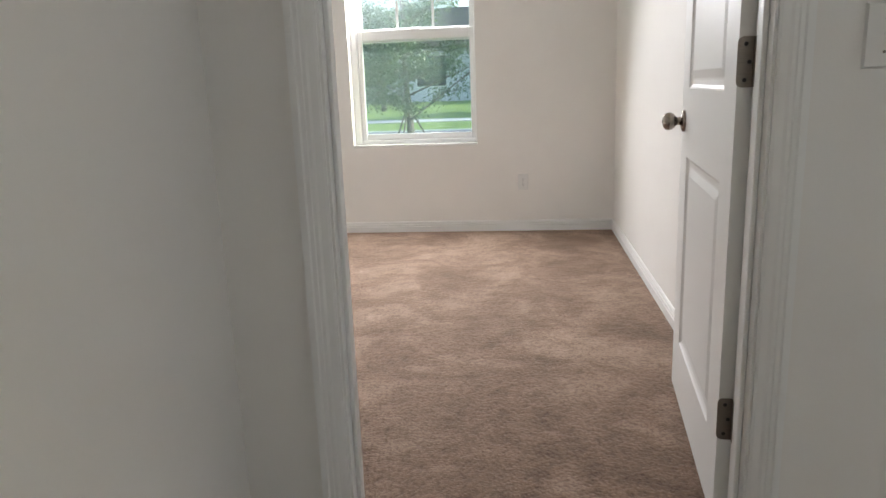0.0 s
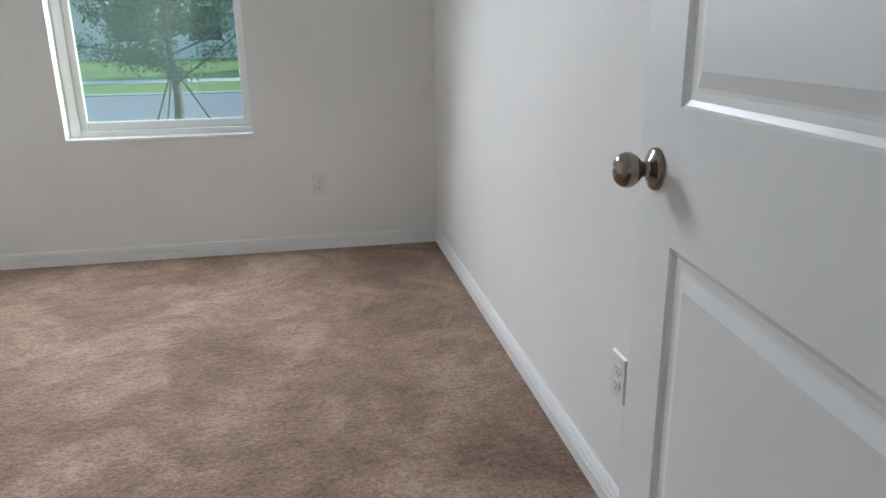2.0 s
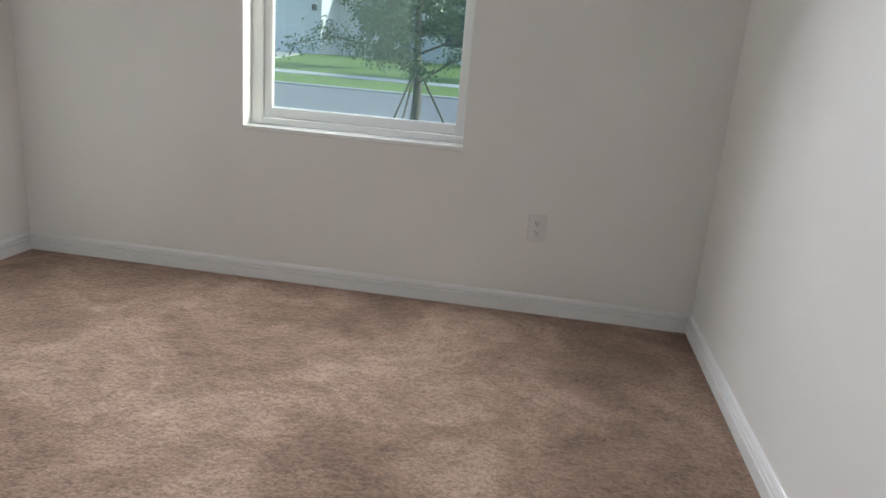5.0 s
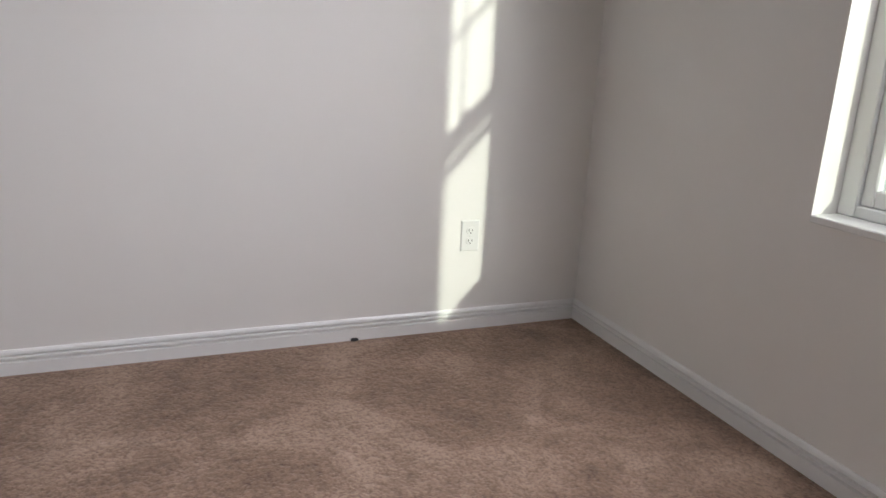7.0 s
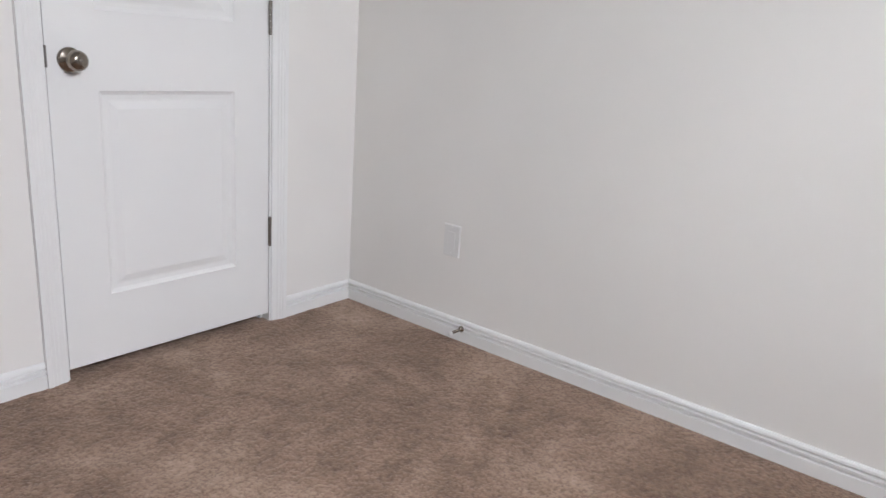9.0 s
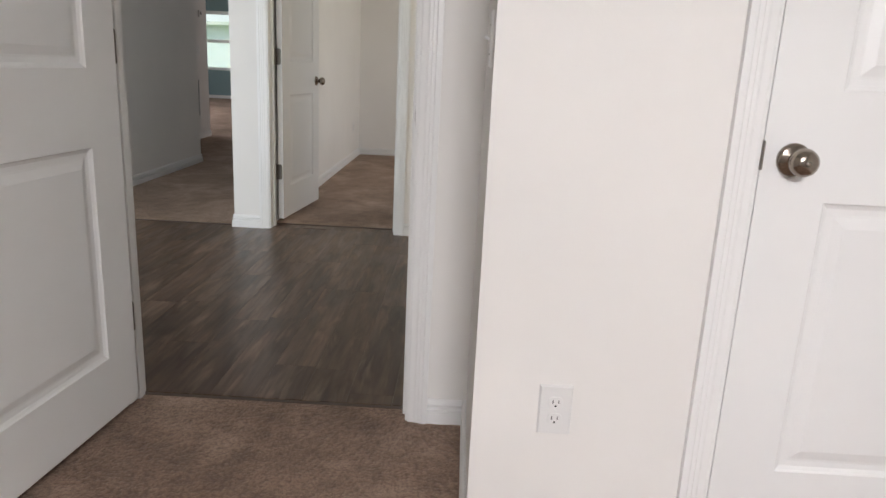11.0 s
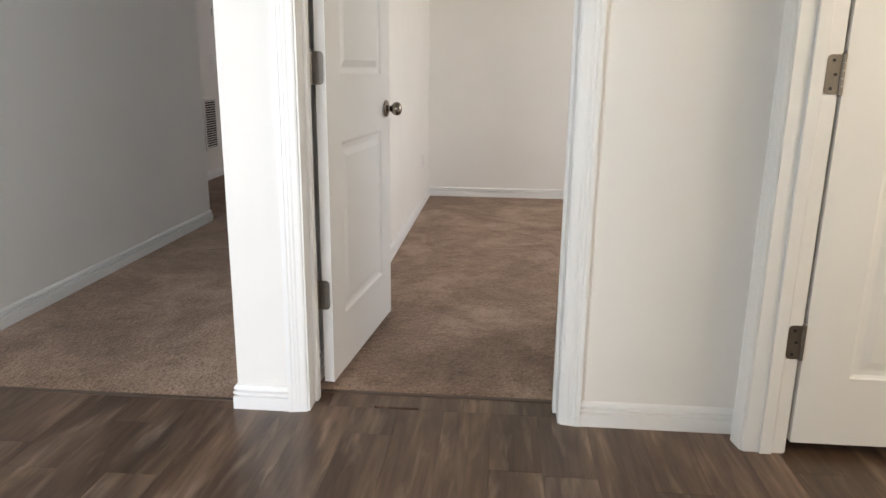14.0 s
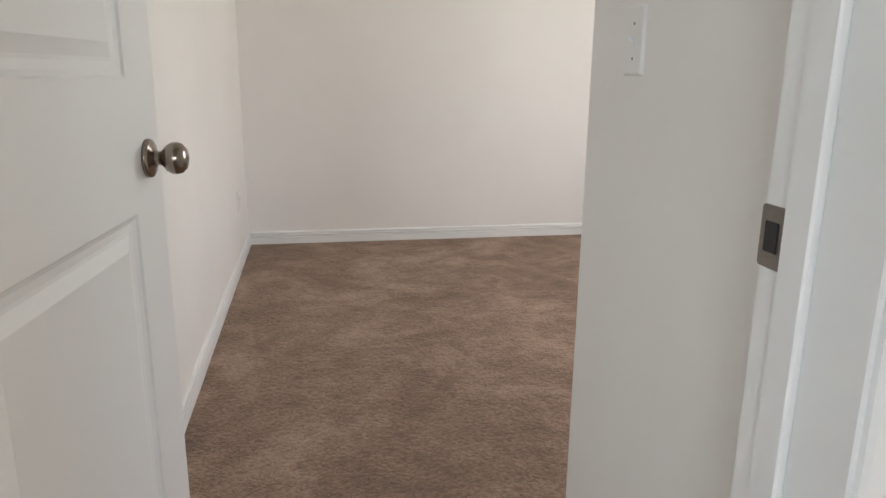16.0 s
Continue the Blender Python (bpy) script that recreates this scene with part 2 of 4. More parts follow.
def add_lathe(bm, profile, n=32, m=None):
    """Revolves (radius, height) pairs about z, then moves by m."""
    rings = []
    for r, h in profile:
        if r < 1e-6:
            rings.append([bm.verts.new((0, 0, h))])
        else:
            rings.append([bm.verts.new((r * math.cos(2 * math.pi * i / n), r * math.sin(2 * math.pi * i / n), h)) for i in range(n)])
    for a, b in zip(rings, rings[1:]):
        for i in range(n):
            j = (i + 1) % n
            q = [a[i % len(a)], a[j % len(a)], b[j % len(b)], b[i % len(b)]]
            q = list(dict.fromkeys(q))
            if len(q) > 2:
                bm.faces.new(q)
    if m is not None:
        bmesh.ops.transform(bm, matrix=m, verts=[v for ring in rings for v in ring])
    return bm


def add_sweep(bm, profile, a, b, out, up=Vector((0, 0, 1)), mitre_a=0.0, mitre_b=0.0):
    """A profile of (out, up) pairs drawn from a to b; mitres shear the ends along the run by the out (or up) distance."""
    a, b, out = Vector(a), Vector(b), Vector(out)
    run = (b - a).normalized()
    ends = []
    for p, k in ((a, mitre_a), (b, -mitre_b)):
        ends.append([bm.verts.new(p + out * o + up * u + run * k * o) for o, u in profile])
    n = len(profile)
    for i in range(n):
        j = (i + 1) % n
        bm.faces.new((ends[0][i], ends[0][j], ends[1][j], ends[1][i]))
    bm.faces.new(list(reversed(ends[0])))
    bm.faces.new(ends[1])
    return bm


def structure(name, bm, mat, label, category, parent=None):
    return tagged(part(name, bm, mat, parent), label, category, kind="structure")


H_CEIL = 2.60


def wall(name, x0, x1, y0, y1, z0=0.0, z1=H_CEIL, mat=WALL, label="light greige painted drywall wall"):
    return structure(name, box(x0, x1, y0, y1, z0, z1), mat, label, "wall")


BASE = [(0, 0), (0.014, 0), (0.014, 0.0435), (0.004, 0.0462), (0.004, 0.0512), (0.013, 0.0535), (0.013, 0.0600), (0.003, 0.0627),
        (0.003, 0.0677), (0.0115, 0.0700), (0.0095, 0.077), (0.005, 0.083), (0, 0.083)]


def baseboard(a, b, out, ma=0.0, mb=0.0):
    bm = add_sweep(bmesh.new(), BASE, (*a, 0.0), (*b, 0.0), (*out, 0), mitre_a=ma, mitre_b=mb)
    bmesh.ops.recalc_face_normals(bm, faces=bm.faces)
    return structure("baseboard", bm, TRIM, "white painted moulded baseboard along the wall", "baseboard")


# ---------------------------------------------------------------- plan
XL, XR, YF, YC, XRET = -1.875, 1.06, 3.77, 0.708, -0.19
T = 0.115
YH = 0.018
YB = 0.120
T1 = YB - YH
T2 = 0.140
YD2, XH_W, XH_E, XP = -2.372, -0.252, 2.613, 1.345
D1_A, D1_B = 0.000, 0.871
D2_A, D2_B = 0.293, 1.104
D3_A, D3_B = -2.256, -1.490
DC_A, DC_B = -1.462, -0.731
DOOR_H = 2.045
WIN_A, WIN_B, WIN_LO, WIN_HI = -0.850, 0.075, 0.663, 2.26
J = 0.018

# bedroom one
wall("wall_west_1", XL - T, XL, YH, YF)
wall("wall_west_2", XL - T, XL, YD2, -1.6)
wall("wall_west_3", XL - T, XL, -0.6, YH)
# these two frame an assumed, unseen opening for the side room's added lamp
wall("wall_west_4", XL - T, XL, -1.6, -0.6, 0, 1.2)
wall("wall_west_5", XL - T, XL, -1.6, -0.6, 2.1, H_CEIL)
wall("wall_east", XR, XR + T, YB, YF)
wall("wall_north_1", XL - T, WIN_A, YF, YF + 0.22)
wall("wall_north_2", WIN_B, XR + T, YF, YF + 0.22)
wall("wall_north_3", WIN_A, WIN_B, YF, YF + 0.22, 0, WIN_LO - 0.02)
wall("wall_north_4", WIN_A, WIN_B, YF, YF + 0.22, WIN_HI, H_CEIL)
wall("wall_entry_1", XL, D1_A - J, YH, YB)
wall("wall_entry_2", D1_B + J, 1.30, YH, YB)
wall("wall_entry_3", D1_A - J, D1_B + J, YH, YB, DOOR_H + J, H_CEIL)
# the next two leave an invented opening for the hall's added lamp
wall("wall_entry_4", 2.45, XH_E + 0.12, YH, YB)
wall("wall_entry_5", 1.30, 2.45, YH, YB, 2.10, H_CEIL)
wall("wall_closet_side", XRET - T, XRET, YB, YC)
wall("wall_closet_1", XL, DC_A - J, YC - T, YC)
wall("wall_closet_2", DC_B + J, XRET - T, YC - T, YC)
wall("wall_closet_3", DC_A - J, DC_B + J, YC - T, YC, DOOR_H + J, H_CEIL)
# hall
wall("wall_hall_west_1", XH_W - T, XH_W, D3_B + J, YH)
wall("wall_hall_west_2", XH_W - T, XH_W, YD2, D3_A - J)
wall("wall_hall_west_3", XH_W - T, XH_W, D3_A - J, D3_B + J, DOOR_H + J, H_CEIL)
wall("wall_hall_east", XH_E, XH_E + 0.12, -5.19, YH)
# bedroom two
S2 = -6.48
wall("wall_two_entry_1", -2.0, D2_A - J, YD2 - T2, YD2)
wall("wall_two_entry_2", D2_B + J, XP, YD2 - T2, YD2)
wall("wall_two_entry_3", D2_A - J, D2_B + J, YD2 - T2, YD2, DOOR_H + J, H_CEIL)
wall("wall_two_east", 1.139, XP, S2, YD2 - T2)
wall("wall_two_south", -2.0, XP, S2 - 0.12, S2)
wall("wall_two_closet_side", 0.015, 0.13, -3.37, YD2 - T2)
wall("wall_two_closet", -2.0, 0.015, -3.37, -3.255)
wall("wall_two_west_1", -2.12, -2.0, -4.25, YD2 - T2)
wall("wall_two_west_2", -2.12, -2.0, S2 - 0.12, -5.35)
wall("wall_two_west_3", -2.12, -2.0, -5.35, -4.25, 0, 0.7)
wall("wall_two_west_4", -2.12, -2.0, -5.35, -4.25, 2.2, H_CEIL)
# living room beyond the passage
PX, PY = 3.40, -7.67
LS = -16.7
wall("wall_living_west", XP - 0.12, XP, LS, S2 - 0.12)
wall("wall_living_pier", PX, PX + 0.12, PY, -6.80)
wall("wall_living_north", PX + 0.12, 7.7, -6.92, -6.80)
wall("wall_side_passage_1", XH_E + 0.12, 7.7, -5.19, -5.07)
wall("wall_side_passage_2", 7.7, 7.82, -6.92, -5.07)
LW_A, LW_B, LW_LO, LW_HI = 4.95, 6.82, 0.72, 2.20
TEAL = painted("teal_grey_paint", (0.20, 0.31, 0.33), 0.6, 190, 0.12)
wall("wall_living_south_1", XP - 0.12, LW_A, LS - 0.22, LS, 0, H_CEIL, TEAL, "muted teal painted living-room wall")
wall("wall_living_south_2", LW_B, 7.82, LS - 0.22, LS, 0, H_CEIL, TEAL, "muted teal painted living-room wall")
wall("wall_living_south_3", LW_A, LW_B, LS - 0.22, LS, 0, LW_LO, TEAL, "muted teal painted living-room wall")
wall("wall_living_south_4", LW_A, LW_B, LS - 0.22, LS, LW_HI, H_CEIL, TEAL, "muted teal painted living-room wall")
wall("wall_living_east_1", 7.6, 7.82, -9.4, -6.92)
wall("wall_living_east_2", 7.6, 7.82, LS, -12.6)
wall("wall_living_east_3", 7.6, 7.82, -12.6, -9.4, 0, 0.6)
wall("wall_living_east_4", 7.6, 7.82, -12.6, -9.4, 2.2, H_CEIL)
structure("ceiling", box(-2.12, 7.82, LS - 0.22, YF + 0.22, H_CEIL, H_CEIL + 0.1), CEIL, "white textured drywall ceiling", "ceiling")

# floors
structure("floor", box(-2.12, 7.82, LS - 0.22, YF + 0.1, -0.28, -0.012), SUBFLOOR, "dark slab under the floor coverings", "floor")


def carpet(name, x0, x1, y0, y1, step, label):
    nx, ny = max(2, int((x1 - x0) / step)), max(2, int((y1 - y0) / step))
    xs, ys = np.linspace(x0, x1, nx + 1), np.linspace(y0, y1, ny + 1)
    verts, faces = [], []
    for j, y in enumerate(ys):
        for i, x in enumerate(xs):
            edge = i in (0, nx) or j in (0, ny)
            h = 0.0035 * noise.noise(Vector((x * 45, y * 45, 0.3))) + 0.002 * noise.noise(Vector((x * 9, y * 9, 4.0)))
            near_edge = min(x - x0, x1 - x, y - y0, y1 - y)
            h *= min(1.0, 0.05 + near_edge * 5)
            verts.append((x, y, -0.006 if edge else 0.003 + h))
    for j in range(ny):
        for i in range(nx):
            k = j * (nx + 1) + i
            faces.append((k, k + 1, k + nx + 2, k + nx + 1))
    me = bpy.data.meshes.new(name)
    me.from_pydata(verts, [], faces)
    me.materials.append(CARPET)
    for p in me.polygons:
        p.use_smooth = True
    return tagged(new(name, me), label, "carpet", kind="structure")


carpet("floor_carpet_1", XL, XR, YH + 0.02, YF, 0.0125, "beige-brown cut-pile carpet with brushed patches, wall to wall")
carpet("floor_carpet_2", -2.0, 1.139, S2, YD2 - T2 - 0.005, 0.02, "beige-brown cut-pile carpet with brushed patches, wall to wall")
carpet("floor_carpet_3", XP, XH_E, -7.0, -2.412, 0.02, "beige-brown cut-pile carpet of the passage")
carpet("floor_carpet_4", XP, 7.6, LS, -7.0, 0.12, "beige-brown cut-pile carpet of the far living room")
carpet("floor_carpet_5", XH_E, 7.7, -7.0, -5.19, 0.12, "beige-brown cut-pile carpet of the side passage")

# ---------------------------------------------------------------- doors
CASE_W = 0.062
CASE = [(0, 0), (0, CASE_W), (0.017, CASE_W), (0.017, CASE_W - 0.014), (0.0145, CASE_W - 0.018), (0.0145, CASE_W - 0.026),
        (0.0125, CASE_W - 0.029), (0.0125, CASE_W - 0.036), (0.010, CASE_W - 0.042), (0.0085, 0.006), (0.006, 0.0)]


def door_frame(parent, a, b, t, h=DOOR_H, sides=(0, 1), stop=(0.042, 0.078)):
    """Jambs, stops and casings round an opening from a to b along local x, in a wall from local y 0 to t."""
    part("jamb", box(a - J, a, -0.001, t + 0.001, 0, h + J), TRIM, parent)
    part("jamb", box(b, b + J, -0.001, t + 0.001, 0, h + J), TRIM, parent)
    part("head_jamb", box(a, b, -0.001, t + 0.001, h, h + J), TRIM, parent)
    part("stop", box(a, a + 0.011, *stop, 0, h, 0.002), TRIM, parent)
    part("stop", box(b - 0.011, b, *stop, 0, h, 0.002), TRIM, parent)
    part("head_stop", box(a + 0.011, b - 0.011, *stop, h - 0.011, h, 0.002), TRIM, parent)
    for s in sides:
        y, out = (-0.001, Vector((0, -1, 0))) if s == 0 else (t + 0.001, Vector((0, 1, 0)))
        for x, side in ((a - 0.006, -1), (b + 0.006, 1)):
            bm = add_sweep(bmesh.new(), CASE, (x, y, 0), (x, y, h + 0.006), out, Vector((side, 0, 0)))
            for v in bm.verts:
                if v.co.z > h:
                    v.co.z += abs(v.co.x - x)
            bmesh.ops.recalc_face_normals(bm, faces=bm.faces)
            part("casing", bm, TRIM, parent)
        bm = add_sweep(bmesh.new(), CASE, (a - 0.006, y, h + 0.006), (b + 0.006, y, h + 0.006), out, Vector((0, 0, 1)))
        for v in bm.verts:
            d = v.co.z - h - 0.006
            v.co.x += -d if v.co.x < (a + b) / 2 else d
        bmesh.ops.recalc_face_normals(bm, faces=bm.faces)
        part("head_casing", bm, TRIM, parent)


def add_panel_side(bm, w, h, y, s, panels):
    """One moulded face of a slab in the plane y, facing s: flat stiles and rails round sunk, raised-field panels."""
    rings = ((0.0, 0.0), (0.004, -0.004), (0.012, -0.008), (0.024, -0.009), (0.030, -0.0085), (0.052, -0.002))

    def quad(pts):
        f = [bm.verts.new(p) for p in pts]
        bm.faces.new(f if s < 0 else list(reversed(f)))

    x0, x1 = panels[0][0], panels[0][1]
    quad([(0, y, 0), (x0, y, 0), (x0, y, h), (0, y, h)])
    quad([(x1, y, 0), (w, y, 0), (w, y, h), (x1, y, h)])
    zs = [0.0]
    for _, _, lo, hi in panels:
        zs += [lo, hi]
    zs.append(h)
    for lo, hi in zip(zs[::2], zs[1::2]):
        quad([(x0, y, lo), (x1, y, lo), (x1, y, hi), (x0, y, hi)])
    for a, b, lo, hi in panels:
        loops = [[(a + d, y - s * -e, lo + d), (b - d, y - s * -e, lo + d), (b - d, y - s * -e, hi - d), (a + d, y - s * -e, hi - d)] for d, e in rings]
        for p, q in zip(loops, loops[1:]):
            for i in range(4):
                j = (i + 1) % 4
                quad([p[i], p[j], q[j], q[i]])
        quad(loops[-1])


def slab_mesh(w, dz=0.0, h=2.025, t=0.035):
    bm = bmesh.new()
    panels = [(0.137, w - 0.137, 0.228 + dz, 0.838 + dz), (0.137, w - 0.137, 1.058 + 1.6 * dz, h - 0.137)]
    add_panel_side(bm, w, h, 0.0, -1, panels)
    add_panel_side(bm, w, h, t, 1, panels)
    for pts in ([(0, 0, 0), (0, 0, h), (0, t, h), (0, t, 0)], [(w, 0, 0), (w, t, 0), (w, t, h), (w, 0, h)],
                [(0, 0, 0), (0, t, 0), (w, t, 0), (w, 0, 0)], [(0, 0, h), (w, 0, h), (w, t, h), (0, t, h)]):
        bm.faces.new([bm.verts.new(p) for p in pts])
    bmesh.ops.remove_doubles(bm, verts=bm.verts, dist=1e-5)
    return bm


KNOB = [(0.0, 0.068), (0.010, 0.0675), (0.019, 0.0645), (0.0255, 0.058), (0.0280, 0.049), (0.0270, 0.041), (0.0225, 0.033),
        (0.0155, 0.0275), (0.0125, 0.024), (0.0120, 0.018), (0.0135, 0.0135)]
ROSE = [(0.0, 0.0), (0.0335, 0.0), (0.0335, 0.004), (0.0325, 0.007), (0.028, 0.0095), (0.018, 0.012), (0.015, 0.0145), (0.0, 0.0145)]


def knob(parent, m):
    k = part("knob", add_lathe(bmesh.new(), KNOB, 40, m), NICKEL, parent, "satin nickel round door knob", smooth=True)
    part("rosette", add_lathe(bmesh.new(), ROSE, 40, m), NICKEL, k, smooth=True)
    c = m @ Matrix.Translation((0, 0, 0.0682))
    part("turn_button", add_lathe(bmesh.new(), [(0, 0.0015), (0.005, 0.001), (0.006, -0.001), (0, -0.001)], 16, c), HINGE, k, smooth=True)


def rounded_plate(w, h, t, r=0.012, n=6):
    """A plate in the xz plane, from y 0 to t, with rounded corners."""
    bm = bmesh.new()
    ring = []
    for cx, cz, a0 in ((w / 2 - r, h / 2 - r, 0), (-w / 2 + r, h / 2 - r, 90), (-w / 2 + r, -h / 2 + r, 180), (w / 2 - r, -h / 2 + r, 270)):
        for i in range(n + 1):
            a = radians(a0 + 90 * i / n)
            ring.append((cx + r * math.cos(a), cz + r * math.sin(a)))
    f = [bm.verts.new((x, 0, z)) for x, z in ring]
    g = [bm.verts.new((x, t, z)) for x, z in ring]
    bm.faces.new(f)
    bm.faces.new(list(reversed(g)))
    for i in range(len(ring)):
        j = (i + 1) % len(ring)
        bm.faces.new((f[j], f[i], g[i], g[j]))
    return bm


def hinge(parent, m, leaf=True, second=None):
    """A butt hinge: knuckle along local z at the origin; a leaf that reaches along local -x, in the local xz plane."""
    bm = bmesh.new()
    for k in range(5):
        z = -0.0508 + k * 0.02032
        add_lathe(bm, [(0, z + 0.0005), (0.0062, z + 0.0005), (0.0062, z + 0.0198), (0, z + 0.0198)], 14)
    for z in (-0.0508, 0.0508):
        s = 1 if z > 0 else -1
        add_lathe(bm, [(0.0062, z), (0.0068, z + s * 0.001), (0.005, z + s * 0.004), (0, z + s * 0.005)], 14)
    bmesh.ops.recalc_face_normals(bm, faces=bm.faces)
    bmesh.ops.transform(bm, matrix=m, verts=bm.verts)
    h = part("hinge", bm, HINGE, parent, "satin nickel butt hinge", smooth=False)
    leaves = [(m, leaf)] + ([(second, True)] if second is not None else [])
    for mm, on in leaves:
        if not on:
            continue
        bm = rounded_plate(0.040, 0.1016, 0.0022)
        bmesh.ops.transform(bm, matrix=mm @ Matrix.Translation((-0.022, -0.0011, 0)), verts=bm.verts)
        part("leaf", bm, HINGE, h)
        for x, z in ((-0.026, 0.036), (-0.018, 0.0), (-0.026, -0.036)):
            bm = add_lathe(bmesh.new(), [(0, 0.0002), (0.002, 0.0003), (0.0042, 0.0014), (0.0044, 0.0), (0, 0)], 12)
            bmesh.ops.transform(bm, matrix=mm @ Matrix.Translation((x, -0.0012, z)) @ Matrix.Rotation(radians(90), 4, "X"), verts=bm.verts)
            part("screw", bm, DARK, h)


def strike_plate(parent, m):
    """A latch strike let into a jamb: faces local -y."""
    bm = rounded_plate(0.034, 0.058, 0.002, 0.004, 3)
    bmesh.ops.transform(bm, matrix=m, verts=bm.verts)
    p = part("strike_plate", bm, HINGE, parent, "satin nickel strike plate")
    bm = box(-0.009, 0.009, -0.0012, 0.0005, -0.014, 0.014)
    bmesh.ops.transform(bm, matrix=m, verts=bm.verts)
    part("latch_hole", bm, DARK, p)


Z_MID, Z_LOW, Z_TOP = 1.100, 0.355, 1.845


def slab(parent, m, w, knob_x, both=True, dz=0.0):
    """A two-panel slab whose local x runs from the hinge edge, y from its near face; knobs on it."""
    bm = slab_mesh(w, dz)
    for v in bm.verts:
        if v.co.z < 0.001:
            v.co.z = 0.017
    bmesh.ops.transform(bm, matrix=m @ Matrix.Translation((0, 0, 0.018)), verts=bm.verts)
    s = part("slab", bm, DOOR, parent, "white moulded two-panel door slab")
    knob(s, m @ Matrix.Translation((knob_x, 0, 0.940)) @ Matrix.Rotation(radians(90), 4, "X"))
    if both:
        knob(s, m @ Matrix.Translation((knob_x, 0.035, 0.940)) @ Matrix.Rotation(radians(-90), 4, "X"))
    bm = rounded_plate(0.025, 0.057, 0.0015, 0.003, 3)
    bmesh.ops.transform(bm, matrix=m @ Matrix.Translation((w, 0.0175, 0.940)) @ Matrix.Rotation(radians(90), 4, "Z"), verts=bm.verts)
    part("latch_plate", bm, HINGE, s, "satin nickel latch plate")
    return s


# bedroom one's door, swung in past square beside the east wall
d1 = empty("door_1", label="white two-panel interior door standing open into the carpeted bedroom", category="door", kind="structure")
door_frame(d1, D1_A, D1_B, T1, stop=(0.028, 0.062))
d1.location.y = YH
near, far = Vector((0.842, 0.132)), Vector((0.916, 0.968))
way = (far - near).normalized()
m1 = Matrix.Translation((near.x, near.y - YH, 0)) @ Matrix(((way.x, way.y, 0, 0), (way.y, -way.x, 0, 0), (0, 0, 1, 0), (0, 0, 0, 1)))


def mirrored(origin, way2, across):
    """A frame with local x along way2 and local y along across, which may be left-handed."""
    return Matrix(((way2[0], across[0], 0, origin[0]), (way2[1], across[1], 0, origin[1]), (0, 0, 1, 0), (0, 0, 0, 1)))


slab(d1, m1, (far - near).length, (far - near).length - 0.066, dz=-0.022)
for z in (Z_LOW - 0.05, Z_MID, Z_TOP):
    hinge(d1, pose(0.881, 0.1255 - YH, z, 0, 0, math.degrees(math.atan2(way.y, way.x)) - 90), second=pose(D1_B - 0.0012, 0.122 - YH, z, 0, 0, 90))
strike_plate(d1, pose(D1_A + 0.001, 0.094 - YH, 0.947, 0, 0, 90))

# bedroom two's door, swung in beside the passage partition
d2 = empty("door_2", label="white two-panel interior door standing open into the second bedroom", category="door", kind="structure")
door_frame(d2, -D2_B, -D2_A, T2, stop=(0.066, 0.102))
d2.matrix_world = pose(0, YD2, 0, 0, 0, 180)
near2, far2 = Vector((1.057, -2.524)), Vector((0.978, -3.292))
way2 = (far2 - near2).normalized()
d2s = empty("door_2_leaf", label="white two-panel door slab swung open over the carpet", category="door", kind="structure")
m2 = mirrored(near2, way2, (-way2.y, way2.x))
slab(d2s, m2, (far2 - near2).length, (far2 - near2).length - 0.066)
for z in (Z_LOW, Z_MID, Z_TOP):
    hinge(d2s, pose(1.105, -2.519, z, 0, 0, math.degrees(math.atan2(way2.y, way2.x)) + 90), second=pose(D2_B - 0.0012, -2.514, z, 0, 0, -90))
strike_plate(d2s, pose(D2_A + 0.001, -2.500, 0.947, 0, 0, 90))

# side room's door, swung fully in
d3 = empty("door_3", label="white two-panel interior door standing open into the side room", category="door", kind="structure")
door_frame(d3, D3_A, D3_B, T)
d3.matrix_world = pose(XH_W, 0, 0, 0, 0, 90)
d3s = empty("door_3_leaf", label="white two-panel door slab swung fully open", category="door", kind="structure")
slab(d3s, mirrored((-0.386, -2.262), (-1, 0), (0, -1)), 0.757, 0.692)
for z in (Z_LOW, Z_MID, Z_TOP):
    hinge(d3s, pose(-0.376, -2.254, z, 0, 0, 180), second=pose(-0.376, -2.254, z, 0, 0, 0) @ Matrix.Scale(-1, 4, (1, 0, 0)))

# closet door, shut
dc = empty("door_4", label="white two-panel closet door, shut, in the bedroom wall", category="door", kind="structure")
door_frame(dc, -DC_B, -DC_A, T, sides=(0,), stop=(0.040, 0.075))
dc.matrix_world = pose(0, YC, 0, 0, 0, 180)
dcs = empty("door_4_leaf", label="white two-panel closet door slab, shut", category="door", kind="structure")
slab(dcs, mirrored((DC_A + 0.003, YC - 0.002), (1, 0), (0, -1)), DC_B - DC_A - 0.006, DC_B - DC_A - 0.006 - 0.062, both=False)
for z in (Z_LOW, Z_MID, Z_TOP):
    hinge(dcs, pose(DC_A + 0.001, YC + 0.005, z), leaf=False)
strike_plate(dcs, pose(DC_B - 0.001, YC - 0.004, 0.947, 0, 0, -90))

# ---------------------------------------------------------------- baseboards
K = CASE_W + 0.007
baseboard((XL, YF), (XR, YF), (0, -1))
baseboard((XL, YF - 0.013), (XL, YC), (1, 0))
baseboard((XR, YB), (XR, YF - 0.013), (-1, 0))
baseboard((XL + 0.013, YC), (DC_A - K, YC), (0, 1))
baseboard((DC_B + K, YC), (XRET, YC), (0, 1), mb=-1)
baseboard((XRET, YC), (XRET, YB), (1, 0), ma=-1)
baseboard((XRET + 0.013, YB), (D1_A - K, YB), (0, 1))
